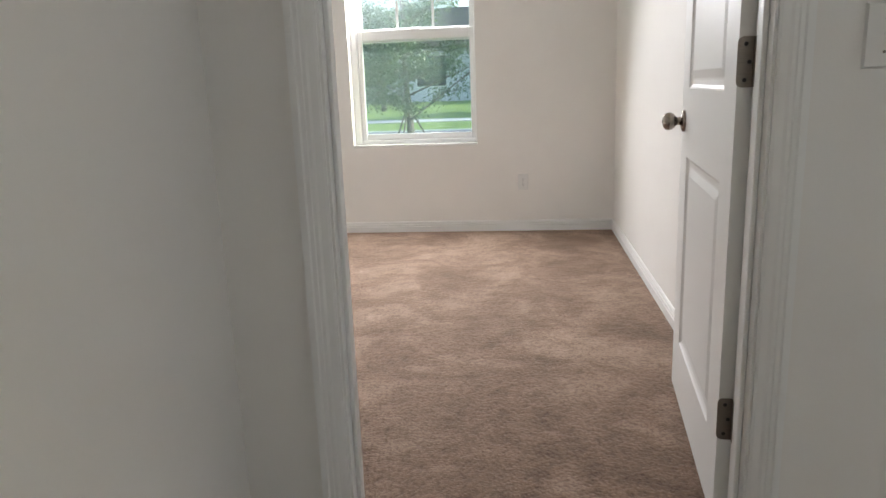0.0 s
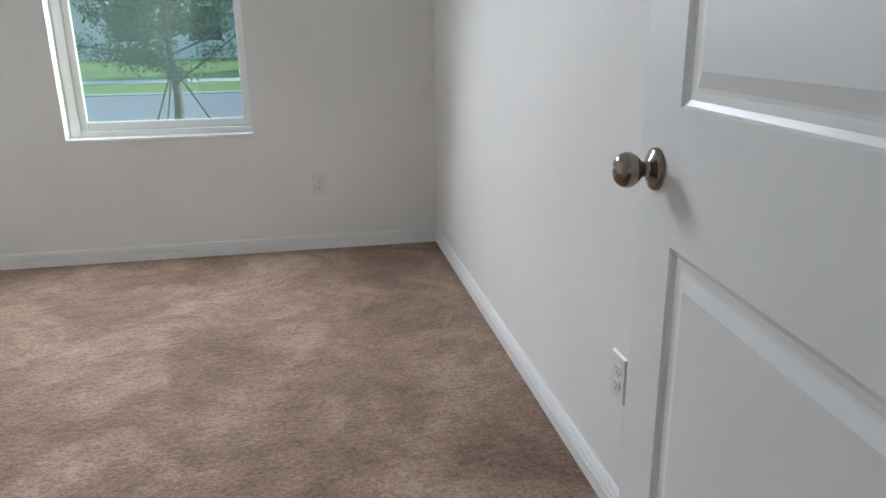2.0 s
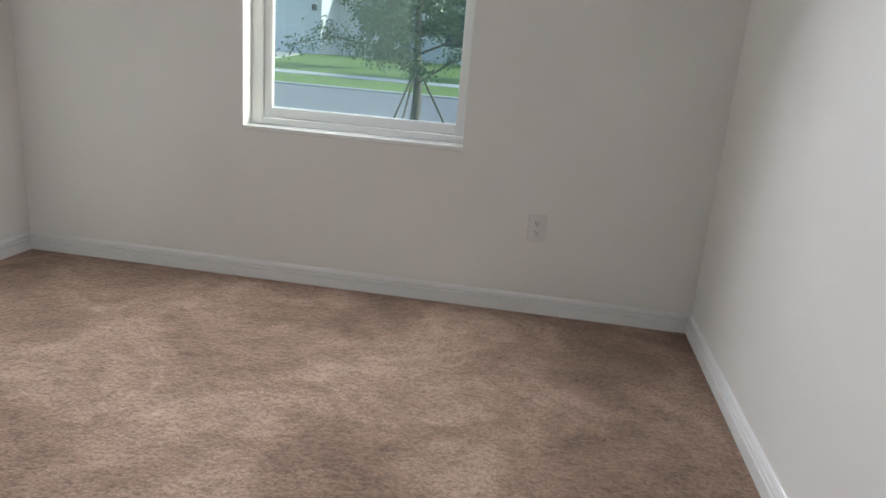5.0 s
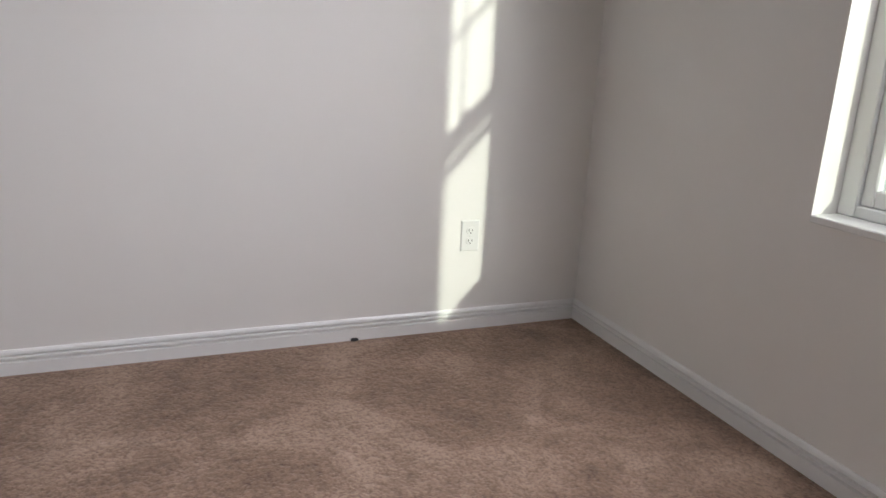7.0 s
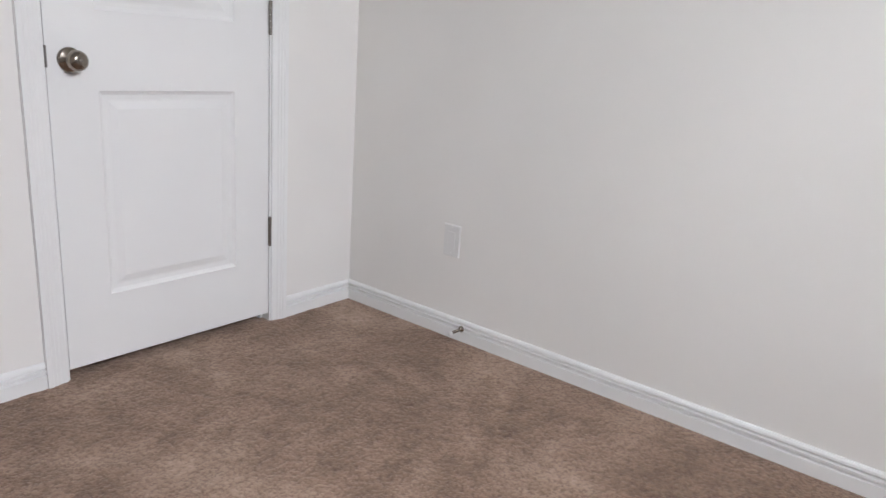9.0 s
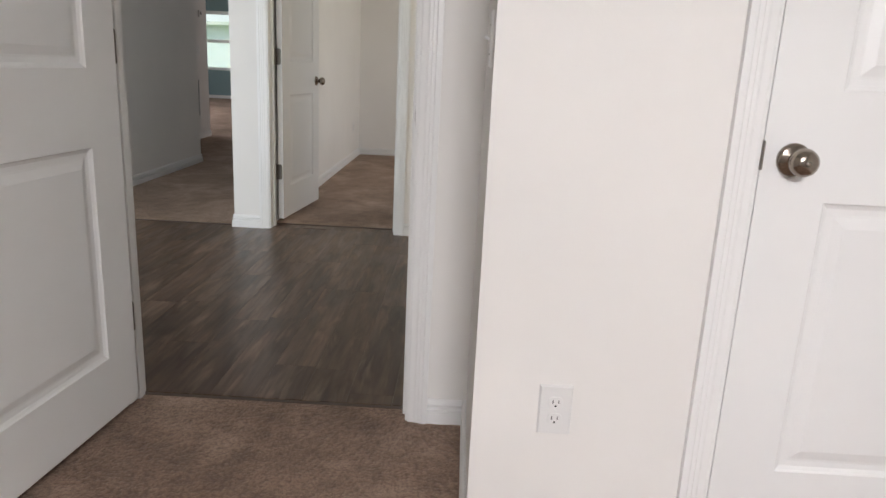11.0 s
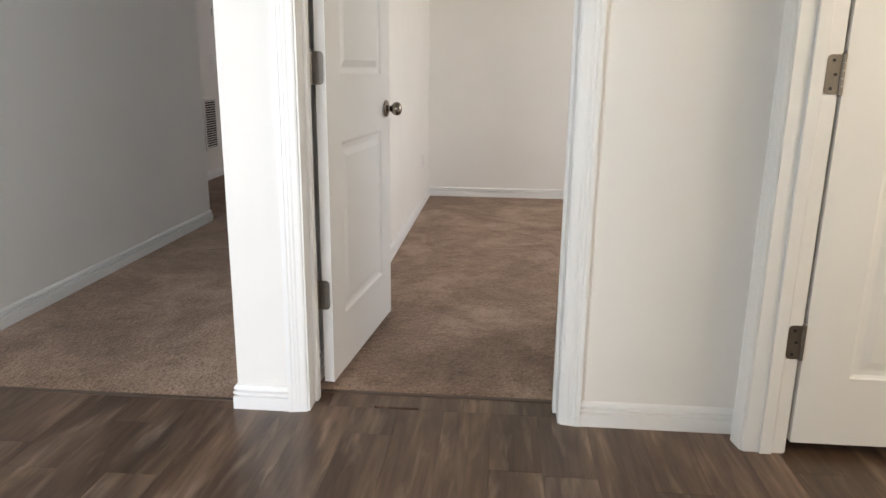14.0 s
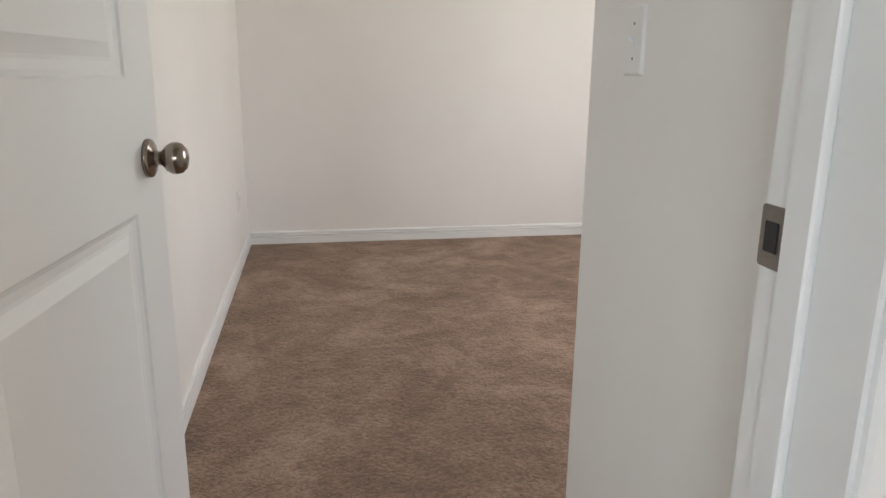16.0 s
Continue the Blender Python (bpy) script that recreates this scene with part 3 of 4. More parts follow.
baseboard((D1_B + K, YB), (XR - 0.013, YB), (0, 1))
baseboard((D1_B + K, YH), (1.30, YH), (0, -1))
baseboard((XH_W, YH), (D1_A - K, YH), (0, -1))
baseboard((XH_W, YH - 0.013), (XH_W, D3_B + K), (1, 0))
baseboard((XH_E, YH - 0.013), (XH_E, -5.19), (-1, 0), mb=-1)
baseboard((XH_E, -5.19), (6.0, -5.19), (0, -1), ma=-1)
baseboard((XH_W, YD2), (D2_A - K, YD2), (0, 1))
baseboard((D2_B + K, YD2), (XP, YD2), (0, 1), mb=-1)
baseboard((XP, YD2), (XP, S2 - 0.12), (1, 0), ma=-1)
baseboard((1.139, YD2 - T2), (1.139, S2), (-1, 0))
baseboard((1.126, S2), (-2.0, S2), (0, 1))
baseboard((0.13, YD2 - T2), (0.13, -3.37), (1, 0), mb=-1)
baseboard((0.13, -3.37), (-2.0, -3.37), (0, -1), ma=-1)
baseboard((PX, -6.80), (PX, PY), (-1, 0), mb=-1)
baseboard((PX, PY), (PX + 0.12, PY), (0, -1), ma=-1)
baseboard((XP, LS), (7.6, LS), (0, 1))

# ---------------------------------------------------------------- windows


def window(name, a, b, lo, hi, y, depth, cols, rows, label, m, fl=0.038, fr=0.038):
    """A single-hung window in local xz: outer frame, a lower sash set inward, an upper sash with muntins, panes."""
    w = empty(name, m, label=label, category="window", kind="structure")
    f = 0.038
    y0, y1 = y, y + depth
    part("window_frame", box(a, a + fl, y0, y1, lo, hi, 0.003), VINYL_FRAME, w)
    part("window_frame", box(b - fr, b, y0, y1, lo, hi, 0.003), VINYL_FRAME, w)
    part("window_frame", box(a + fl, b - fr, y0, y1, lo, lo + 0.030, 0.003), VINYL_FRAME, w)
    part("window_frame", box(a + fl, b - fr, y0, y1, hi - f, hi, 0.003), VINYL_FRAME, w)
    mid = (lo + hi) / 2 + 0.005
    st = 0.036
    for k, (z0, z1, yy) in enumerate(((lo + 0.030, mid + 0.022, y0 + 0.012), (mid - 0.022, hi - f, y0 + 0.044))):
        x0, x1 = a + fl, b - fr
        low, top = (0.044, 0.072) if k == 0 else (0.054, 0.044)
        sash = part("sash", box(x0, x0 + st, yy, yy + 0.028, z0, z1, 0.004), VINYL_FRAME, w)
        part("stile", box(x1 - st, x1, yy, yy + 0.028, z0, z1, 0.004), VINYL_FRAME, sash)
        part("rail", box(x0 + st, x1 - st, yy, yy + 0.028, z0, z0 + low, 0.004), VINYL_FRAME, sash)
        part("rail", box(x0 + st, x1 - st, yy, yy + 0.028, z1 - top, z1, 0.004), VINYL_FRAME, sash)
        p = part("pane", box(x0 + st, x1 - st, yy + 0.012, yy + 0.016, z0 + low, z1 - top), GLASS, sash)
        p.visible_shadow = False
        if k == 1:
            for i in range(1, cols):
                x = x0 + st + (x1 - x0 - 2 * st) * i / cols
                part("muntin", box(x - 0.009, x + 0.009, yy + 0.008, yy + 0.0115, z0 + low, z1 - top), VINYL_FRAME, sash)
            for i in range(1, rows):
                z = z0 + low + (z1 - z0 - low - top) * i / rows
                part("muntin", box(x0 + st, x1 - st, yy + 0.0045, yy + 0.0078, z - 0.009, z + 0.009), VINYL_FRAME, sash)
        else:
            part("sash_lock", box((x0 + x1) / 2 - 0.03, (x0 + x1) / 2 + 0.03, yy - 0.004, yy + 0.02, z1 + 0.0005, z1 + 0.012, 0.003), VINYL_FRAME, sash)
    return w


window("window_1", WIN_A, WIN_B, WIN_LO, WIN_HI, YF + 0.085, 0.08, 3, 2, "white vinyl single-hung window with a gridded upper sash", None, 0.050, 0.012)
w1 = bpy.data.objects["window_1"]
sx0, sx1, sy, sz0, sz1 = WIN_A + 0.05, WIN_B - 0.012, YF + 0.157, WIN_LO + 0.03, (WIN_LO + WIN_HI) / 2 - 0.024
sc = part("insect_screen", box(sx0 + 0.016, sx1 - 0.016, sy + 0.004, sy + 0.005, sz0 + 0.016, sz1 - 0.036), SCREEN, w1, "fine dark insect screen outside the lower sash")
part("screen_frame", box(sx0, sx1, sy, sy + 0.008, sz1 - 0.036, sz1), VINYL_FRAME, sc)
part("screen_frame", box(sx0, sx1, sy, sy + 0.008, sz0, sz0 + 0.016), VINYL_FRAME, sc)
part("screen_frame", box(sx0, sx0 + 0.016, sy, sy + 0.008, sz0 + 0.016, sz1 - 0.036), VINYL_FRAME, sc)
part("screen_frame", box(sx1 - 0.016, sx1, sy, sy + 0.008, sz0 + 0.016, sz1 - 0.036), VINYL_FRAME, sc)
structure("window_sill", box(WIN_A, WIN_B, YF - 0.006, YF + 0.20, WIN_LO - 0.02, WIN_LO, 0.003), SILL, "white marble sill in the window reveal", "sill")
window("window_2", LW_A, (LW_A + LW_B) / 2, LW_LO, LW_HI, 0.06, 0.08, 1, 1, "white single-hung window of the far living room", None).matrix_world = Matrix.Translation((0, LS, 0)) @ Matrix.Scale(-1, 4, (0, 1, 0))
window("window_3", (LW_A + LW_B) / 2, LW_B, LW_LO, LW_HI, 0.06, 0.08, 1, 1, "white single-hung window of the far living room", None).matrix_world = Matrix.Translation((0, LS, 0)) @ Matrix.Scale(-1, 4, (0, 1, 0))

# ---------------------------------------------------------------- outlets and switches
# local frame: x across, z up, the wall at y = 0, the room towards -y


def plate_body(w, h, t=0.0055):
    bm = bmesh.new()
    add_box(bm, -w / 2, w / 2, -t, 0.0, -h / 2, h / 2)
    for v in bm.verts:
        if v.co.y < -t / 2:
            v.co.x *= (w - 0.008) / w
            v.co.z *= (h - 0.008) / h
    return bm


def outlet(m, label):
    o = empty("outlet", m, label=label, category="outlet", group="wall outlets")
    part("cover_plate", plate_body(0.074, 0.118), PLATE, o)
    for z in (0.0195, -0.0195):
        bm = add_lathe(bmesh.new(), [(0.0, 0.0025), (0.0155, 0.0025), (0.0165, 0.0018), (0.0165, 0.0), (0, 0)], 24)
        for v in bm.verts:
            v.co.y = max(-0.0125, min(0.0125, v.co.y))
        bmesh.ops.transform(bm, matrix=Matrix.Translation((0, -0.0055, z)) @ Matrix.Rotation(radians(90), 4, "X"), verts=bm.verts)
        face = part("receptacle", bm, PLATE, o)
        for x, hh in ((-0.0063, 0.009), (0.0063, 0.007)):
            part("slot", box(x - 0.0011, x + 0.0011, -0.0083, -0.0075, z - hh / 2 + 0.002, z + hh / 2 + 0.002), DARK, face)
        bm = add_lathe(bmesh.new(), [(0, 0.0004), (0.0025, 0.0004), (0.0025, 0)], 12)
        bmesh.ops.transform(bm, matrix=Matrix.Translation((0, -0.0079, z - 0.008)) @ Matrix.Rotation(radians(90), 4, "X"), verts=bm.verts)
        part("ground_hole", bm, DARK, face)
    bm = add_lathe(bmesh.new(), [(0, 0.0012), (0.002, 0.001), (0.003, 0)], 12)
    bmesh.ops.transform(bm, matrix=Matrix.Translation((0, -0.0055, 0)) @ Matrix.Rotation(radians(90), 4, "X"), verts=bm.verts)
    part("screw", bm, PLATE, o)
    return o


def blank_plate(m, label):
    o = empty("jack_plate", m, label=label, category="wall plate")
    part("cover_plate", plate_body(0.076, 0.120), PLATE, o)
    part("insert", box(-0.0165, 0.0165, -0.0072, -0.0050, -0.033, 0.033, 0.001), PLATE, o)
    for z in (0.048, -0.048):
        bm = add_lathe(bmesh.new(), [(0, 0.0012), (0.002, 0.001), (0.003, 0)], 12)
        bmesh.ops.transform(bm, matrix=Matrix.Translation((0, -0.0055, z)) @ Matrix.Rotation(radians(90), 4, "X"), verts=bm.verts)
        part("screw", bm, PLATE, o)
    return o


def switch(m, label, gangs=1):
    o = empty("light_switch", m, label=label, category="switch", group="light switches")
    w = 0.074 + 0.046 * (gangs - 1)
    part("cover_plate", plate_body(w, 0.120), PLATE, o)
    for g in range(gangs):
        x = (g - (gangs - 1) / 2) * 0.046
        part("slot_frame", box(x - 0.0055, x + 0.0055, -0.0062, -0.0050, -0.0125, 0.0125), PLATE, o)
        bm = box(x - 0.0042, x + 0.0042, -0.019, -0.004, -0.004, 0.004, 0.0012)
        bmesh.ops.rotate(bm, cent=(x, -0.004, 0), matrix=Matrix.Rotation(radians(-24), 3, "X"), verts=bm.verts)
        part("toggle", bm, PLATE, o)
        for z in (0.030, -0.030):
            bm = add_lathe(bmesh.new(), [(0, 0.0012), (0.002, 0.001), (0.003, 0)], 12)
            bmesh.ops.transform(bm, matrix=Matrix.Translation((x, -0.0055, z)) @ Matrix.Rotation(radians(90), 4, "X"), verts=bm.verts)
            part("screw", bm, HINGE, o)
    return o


Z_OUT = 0.368
outlet(pose(0.404, YF, Z_OUT), "white duplex outlet under and beside the window")
outlet(pose(XR, 1.296, Z_OUT, 0, 0, -90), "white duplex outlet low on the wall behind the open door")
outlet(pose(XL, 3.290, Z_OUT, 0, 0, 90), "white duplex outlet in the strip of sunlight")
blank_plate(pose(XL, 1.238, Z_OUT + 0.003, 0, 0, 90), "white blank cover plate low on the wall near the closet")
outlet(pose(-0.371, YC, Z_OUT, 0, 0, 180), "white duplex outlet between the closet door and the corner")
outlet(pose(1.139, -6.0, Z_OUT, 0, 0, -90), "white duplex outlet low on the second bedroom's wall")
switch(pose(XRET, 0.557, 1.148, 0, 0, 90), "white toggle light switch beside the bedroom door")
switch(pose(0.13, -3.165, 1.146, 0, 0, 90), "white toggle light switch inside the second bedroom")
switch(pose(1.068, YH, 1.137), "white toggle light switch on the hall wall")
switch(pose(PX, -7.31, 1.15, 0, 0, -90), "white double toggle switch on the far pier", 2)

# return-air grille and thermostat on the far pier
g = empty("air_grille", pose(PX, -7.18, 0.54, 0, 0, -90), label="white metal return-air grille low on the far pier", category="vent")
part("backing", box(-0.13, 0.13, -0.003, 0, -0.235, 0.235), DARK, g)
for x0, x1, z0, z1 in ((-0.15, -0.125, -0.255, 0.255), (0.125, 0.15, -0.255, 0.255), (-0.125, 0.125, -0.255, -0.23), (-0.125, 0.125, 0.23, 0.255)):
    part("frame", box(x0, x1, -0.010, 0, z0, z1, 0.002), PLATE, g)
for i in range(20):
    z = -0.22 + i * 0.0232
    bm = box(-0.125, 0.125, -0.009, -0.006, z - 0.005, z + 0.005)
    bmesh.ops.rotate(bm, cent=(0, -0.007, z), matrix=Matrix.Rotation(radians(35), 3, "X"), verts=bm.verts)
    part("slat", bm, PLATE, g)
th = empty("thermostat", pose(PX, -7.42, 1.61, 0, 0, -90), label="small white thermostat on the far pier", category="thermostat")
part("case", box(-0.05, 0.05, -0.022, 0, -0.04, 0.04, 0.004, 2), PLATE, th)
part("display", box(-0.02, 0.02, -0.0235, -0.022, -0.012, 0.02), DARK, th)

# spring door stop on the west wall's baseboard
ds = empty("door_stop", pose(XL + 0.013, 1.322, 0.052, 0, 90, 0), label="small nickel spring door stop on the baseboard", category="door stop")
part("base", add_lathe(bmesh.new(), [(0, 0), (0.012, 0), (0.012, 0.003), (0.006, 0.008), (0, 0.008)], 20), NICKEL, ds, smooth=True)
bm = bmesh.new()
for k in range(16):
    z = 0.008 + k * 0.0032
    add_lathe(bm, [(0.0042, z), (0.0056, z + 0.0008), (0.0056, z + 0.0022), (0.0042, z + 0.003)], 14)
part("spring", bm, NICKEL, ds, smooth=True)
part("tip", add_lathe(bmesh.new(), [(0, 0.059), (0.0065, 0.059), (0.008, 0.063), (0.008, 0.071), (0.006, 0.074), (0, 0.074)], 18), PLATE, ds, "white rubber tip", smooth=True)

# a bit of dark debris left against the baseboard
bm = bmesh.new()
bmesh.ops.create_icosphere(bm, subdivisions=2, radius=0.012)
for v in bm.verts:
    v.co = Vector((v.co.x * 0.6, v.co.y * 1.2, v.co.z * 0.5)) * (1 + 0.4 * noise.noise(v.co * 90))
ob = part("debris", bm, DARK, None)
ob.matrix_world = pose(XL + 0.022, 2.854, 0.010)
tagged(ob, "small dark crumb of debris on the carpet edge", "debris")

# invented glazing, never in view, round the hall's added lamp
window("unseen_glazing", 1.30, 2.45, 0.0, 2.10, YH + 0.04, 0.06, 1, 1, "unseen white-framed glazing added where the hall's stand-in lamp shines in", None)

# ---------------------------------------------------------------- outdoors
YARD = -0.30
structure("ground", box(-900, 900, -1500, 1500, YARD - 0.3, YARD), LAWN, "mown green lawn to the horizon", "ground")
structure("porch", box(XR + T, 7.82, YB, YF + 0.22, YARD - 0.1, -0.02), CONCRETE, "pale concrete entry porch", "porch")
for k in range(26):
    structure("pavement", box(-32 + k * 1.55, -30.465 + k * 1.55, 10.8, 12.1, YARD, YARD + 0.025, 0.004), CONCRETE, "pale concrete pavement slab beside the street", "pavement")
structure("road", box(-200, 200, 13.75, 20.6, YARD + 0.002, YARD + 0.006), ASPHALT, "grey asphalt street", "road")
for y0, y1 in ((13.45, 13.75), (20.6, 20.9)):
    structure("kerb", box(-200, 200, y0, y1, YARD, YARD + 0.05, 0.02), CONCRETE, "low pale concrete kerb", "kerb")


def bank_z(y):
    return YARD + 0.03 + (y - 20.9) * 0.0629 if y < 31 else 0.365


def sloped(name, x0, x1, y0, y1, lift, mat, label, category):
    bm = bmesh.new()
    top = [bm.verts.new(p) for p in ((x0, y0, bank_z(y0) + lift), (x1, y0, bank_z(y0) + lift), (x1, y1, bank_z(y1) + lift), (x0, y1, bank_z(y1) + lift))]
    low = [bm.verts.new((v.co.x, v.co.y, v.co.z - 0.15)) for v in top]
    bm.faces.new(top)
    for i in range(4):
        j = (i + 1) % 4
        bm.faces.new((top[j], top[i], low[i], low[j]))
    return structure(name, bm, mat, label, category)


sloped("lawn", -200, 200, 20.9, 31, 0, LAWN, "gently rising green lawn across the street", "lawn")
structure("lawn_back", box(-200, 200, 31, 90, 0.1, 0.365), LAWN, "green lawn behind the houses across the street", "lawn")
sloped("pavement_far", -60, -14.6, 23.2, 24.0, 0.02, CONCRETE, "pale concrete pavement across the street", "pavement")
sloped("pavement_far", -10.2, 60, 23.2, 24.0, 0.02, CONCRETE, "pale concrete pavement across the street", "pavement")
sloped("driveway", -14.6, -10.2, 20.85, 31, 0.025, CONCRETE, "pale concrete driveway up to the garage", "driveway")


def gable_roof(x0, x1, y0, y1, z, rise, over, along_y=True, thick=0.14):
    """A two-pitch roof; the ridge runs along y (or x), with an overhang."""
    bm = bmesh.new()
    a0, a1, b0, b1 = (x0, x1, y0, y1) if along_y else (y0, y1, x0, x1)
    mid = (a0 + a1) / 2
    drop = rise * over / (mid - a0)

    def put(a, b, h):
        return bm.verts.new((a, b, h) if along_y else (b, a, h))

    for s, e in ((a0 - over, 1), (a1 + over, -1)):
        up = [put(s, b0 - over, z - drop), put(mid, b0 - over, z + rise), put(mid, b1 + over, z + rise), put(s, b1 + over, z - drop)]
        dn = [bm.verts.new((v.co.x, v.co.y, v.co.z - thick)) for v in up]
        bm.faces.new(up)
        bm.faces.new(list(reversed(dn)))
        for i in range(4):
            j = (i + 1) % 4
            bm.faces.new((up[j], up[i], dn[i], dn[j]))
    bmesh.ops.recalc_face_normals(bm, faces=bm.faces)
    return bm


def gable_wall(x0, x1, y0, y1, z0, z1, rise):
    bm = bmesh.new()
    mid = (x0 + x1) / 2
    pts = ((x0, z0), (x1, z0), (x1, z1), (mid, z1 + rise), (x0, z1))
    f = [bm.verts.new((x, y0, z)) for x, z in pts]
    g = [bm.verts.new((x, y1, z)) for x, z in pts]
    bm.faces.new(f)
    bm.faces.new(list(reversed(g)))
    for i in range(5):
        j = (i + 1) % 5
        bm.faces.new((f[j], f[i], g[i], g[j]))
    bmesh.ops.recalc_face_normals(bm, faces=bm.faces)
    return bm


def far_window(parent, x0, x1, z0, z1, y):
    w = part("window", box(x0 - 0.07, x1 + 0.07, y - 0.05, y, z0 - 0.07, z1 + 0.07, 0.01), VINYL_FRAME, parent)
    part("pane", box(x0, x1, y - 0.065, y - 0.052, z0, (z0 + z1) / 2 - 0.02), FARGLASS, w)
    part("pane", box(x0, x1, y - 0.065, y - 0.052, (z0 + z1) / 2 + 0.02, z1), FARGLASS, w)


FARGLASS, _, _ = material("dark_far_glass", (0.05, 0.06, 0.08), 0.08)
TRIM_EXT = painted("exterior_trim_paint", (0.42, 0.45, 0.50), 0.5, 60, 0.05)
G0 = 0.365
# house with the garage
hs = empty("house", label="pale blue-grey stucco house with a gabled double garage", category="house")
part("wall", gable_wall(-14.7, -9.6, 31.0, 38.0, G0, 3.25, 1.15), STUCCO, hs)
part("roof", gable_roof(-14.7, -9.6, 31.0, 38.0, 3.27, 1.15, 0.45), SHINGLE, hs)
part("wall", box(-9.6, -1.5, 33.2, 41, G0, 3.15), STUCCO, hs)
part("roof", gable_roof(-9.7, -1.5, 33.2, 41, 3.17, 1.9, 0.45, along_y=False), SHINGLE, hs)
part("band", box(-14.75, -9.55, 30.96, 31.0, 3.10, 3.24), TRIM_EXT, hs)
gd = part("garage_door", box(-13.85, -10.25, 30.985, 31.02, G0, 2.66), GARAGE, hs, "pale blue-grey sectional garage door")
for k in range(4):
    for i in range(4):
        x, z = -13.82 + i * 0.885, G0 + 0.05 + k * 0.57
        part("panel", box(x + 0.06, x + 0.82, 30.965, 30.99, z + 0.07, z + 0.49, 0.012), GARAGE, gd)
part("header", box(-14.05, -10.12, 30.94, 31.0, 2.66, 2.84, 0.01), TRIM_EXT, hs)
part("gable_vent", box(-12.4, -12.0, 30.95, 31.0, 3.55, 3.85, 0.01), TRIM_EXT, hs)
ln = part("wall_lantern", box(-9.98, -9.80, 30.82, 31.0, 2.12, 2.38, 0.03), DARK, hs)
part("shade", box(-10.02, -9.76, 30.74, 30.98, 2.38, 2.43, 0.01), VINYL_FRAME, ln)
far_window(hs, -7.6, -6.2, 1.1, 2.5, 33.2)
far_window(hs, -4.6, -3.2, 1.1, 2.5, 33.2)

# neighbour with the brown roof, fence and hedge
h2 = empty("house", label="cream stucco house with a brown shingle roof", category="house")
part("wall", box(-33, -19.2, 44, 54, 0.365, 3.6), STUCCO_BEIGE, h2)
part("roof", gable_roof(-33, -19.2, 44, 54, 3.62, 2.8, 0.6, along_y=False), SHINGLE, h2)
part("fascia", box(-33.6, -18.6, 43.36, 43.44, 3.12, 3.34), VINYL_FRAME, h2)
far_window(h2, -23.5, -22.4, 1.3, 2.7, 44)
h3 = empty("house", label="pale stucco house with a grey shingle roof behind the tree", category="house")
part("wall", box(1.5, 15, 33, 43, 0.365, 3.3), STUCCO, h3)
part("roof", gable_roof(1.5, 15, 33, 43, 3.32, 2.3, 0.5, along_y=False), SHINGLE, h3)
far_window(h3, 3.0, 4.4, 1.2, 2.6, 33)
far_window(h3, 6.5, 7.9, 1.2, 2.6, 33)
FENCE = painted("grey_fence_vinyl", (0.36, 0.37, 0.40), 0.6, 60, 0.05)
fe = empty("fence", label="grey vinyl privacy fence between the houses", category="fence")
for k in range(34):
    x = -24.5 + k * 0.29
    part("board", box(x, x + 0.285, 37.0, 37.03, 0.365, 1.95, 0.004), FENCE, fe)
for k in range(5):
    x = -24.55 + k * 2.45
    part("post", box(x - 0.06, x + 0.06, 36.95, 37.08, 0.365, 2.08, 0.01), FENCE, fe)
part("rail", box(-24.5, -14.7, 36.96, 37.0, 1.86, 1.98), FENCE, fe)


def leaves(rng, count, centre_of, size):
    """Many small two-sided leaf blades as one mesh."""
    verts, faces = [], []
    for _ in range(count):
        c = centre_of(rng)
        u = Vector((rng.uniform(-1, 1), rng.uniform(-1, 1), rng.uniform(-1, 0.6))).normalized()
        w = u.cross(Vector((rng.uniform(-1, 1), rng.uniform(-1, 1), rng.uniform(-1, 1)))).normalized()
        s = size * rng.uniform(0.6, 1.3)
        k = len(verts)
        verts += [tuple(c), tuple(c + u * s * 0.5 + w * s * 0.22), tuple(c + u * s), tuple(c + u * s * 0.5 - w * s * 0.22)]
        faces.append((k, k + 1, k + 2, k + 3))
    return verts, faces


def from_lists(name, verts, faces, mat, parent, label=""):
    me = bpy.data.meshes.new(name)
    me.from_pydata(verts, [], faces)
    me.materials.append(mat)
    ob = new(name, me)
    ob.parent = parent
    return tagged(ob, label)


hg = empty("hedge", label="low dark green clipped hedge along the fence", category="hedge")
rng = random.Random(5)
v, f = leaves(rng, 2600, lambda r: Vector((r.uniform(-24, -15), r.uniform(36.0, 36.8), 0.4 + 0.65 * r.random() ** 0.6)), 0.16)
from_lists("foliage", v, f, LEAF, hg)


def limb(bm, a, b, r0, r1, n=8):
    a, b = Vector(a), Vector(b)
    d = (b - a).normalized()
    u = d.orthogonal().normalized()
    w = d.cross(u)
    rings = []
    for p, r in ((a, r0), (a.lerp(b, 0.5) + u * r0 * 0.15, (r0 + r1) / 2), (b, r1)):
        rings.append([bm.verts.new(p + (u * math.cos(2 * math.pi * i / n) + w * math.sin(2 * math.pi * i / n)) * r) for i in range(n)])
    for p, q in zip(rings, rings[1:]):
        for i in range(n):
            j = (i + 1) % n
            bm.faces.new((p[i], p[j], q[j], q[i]))
    return b


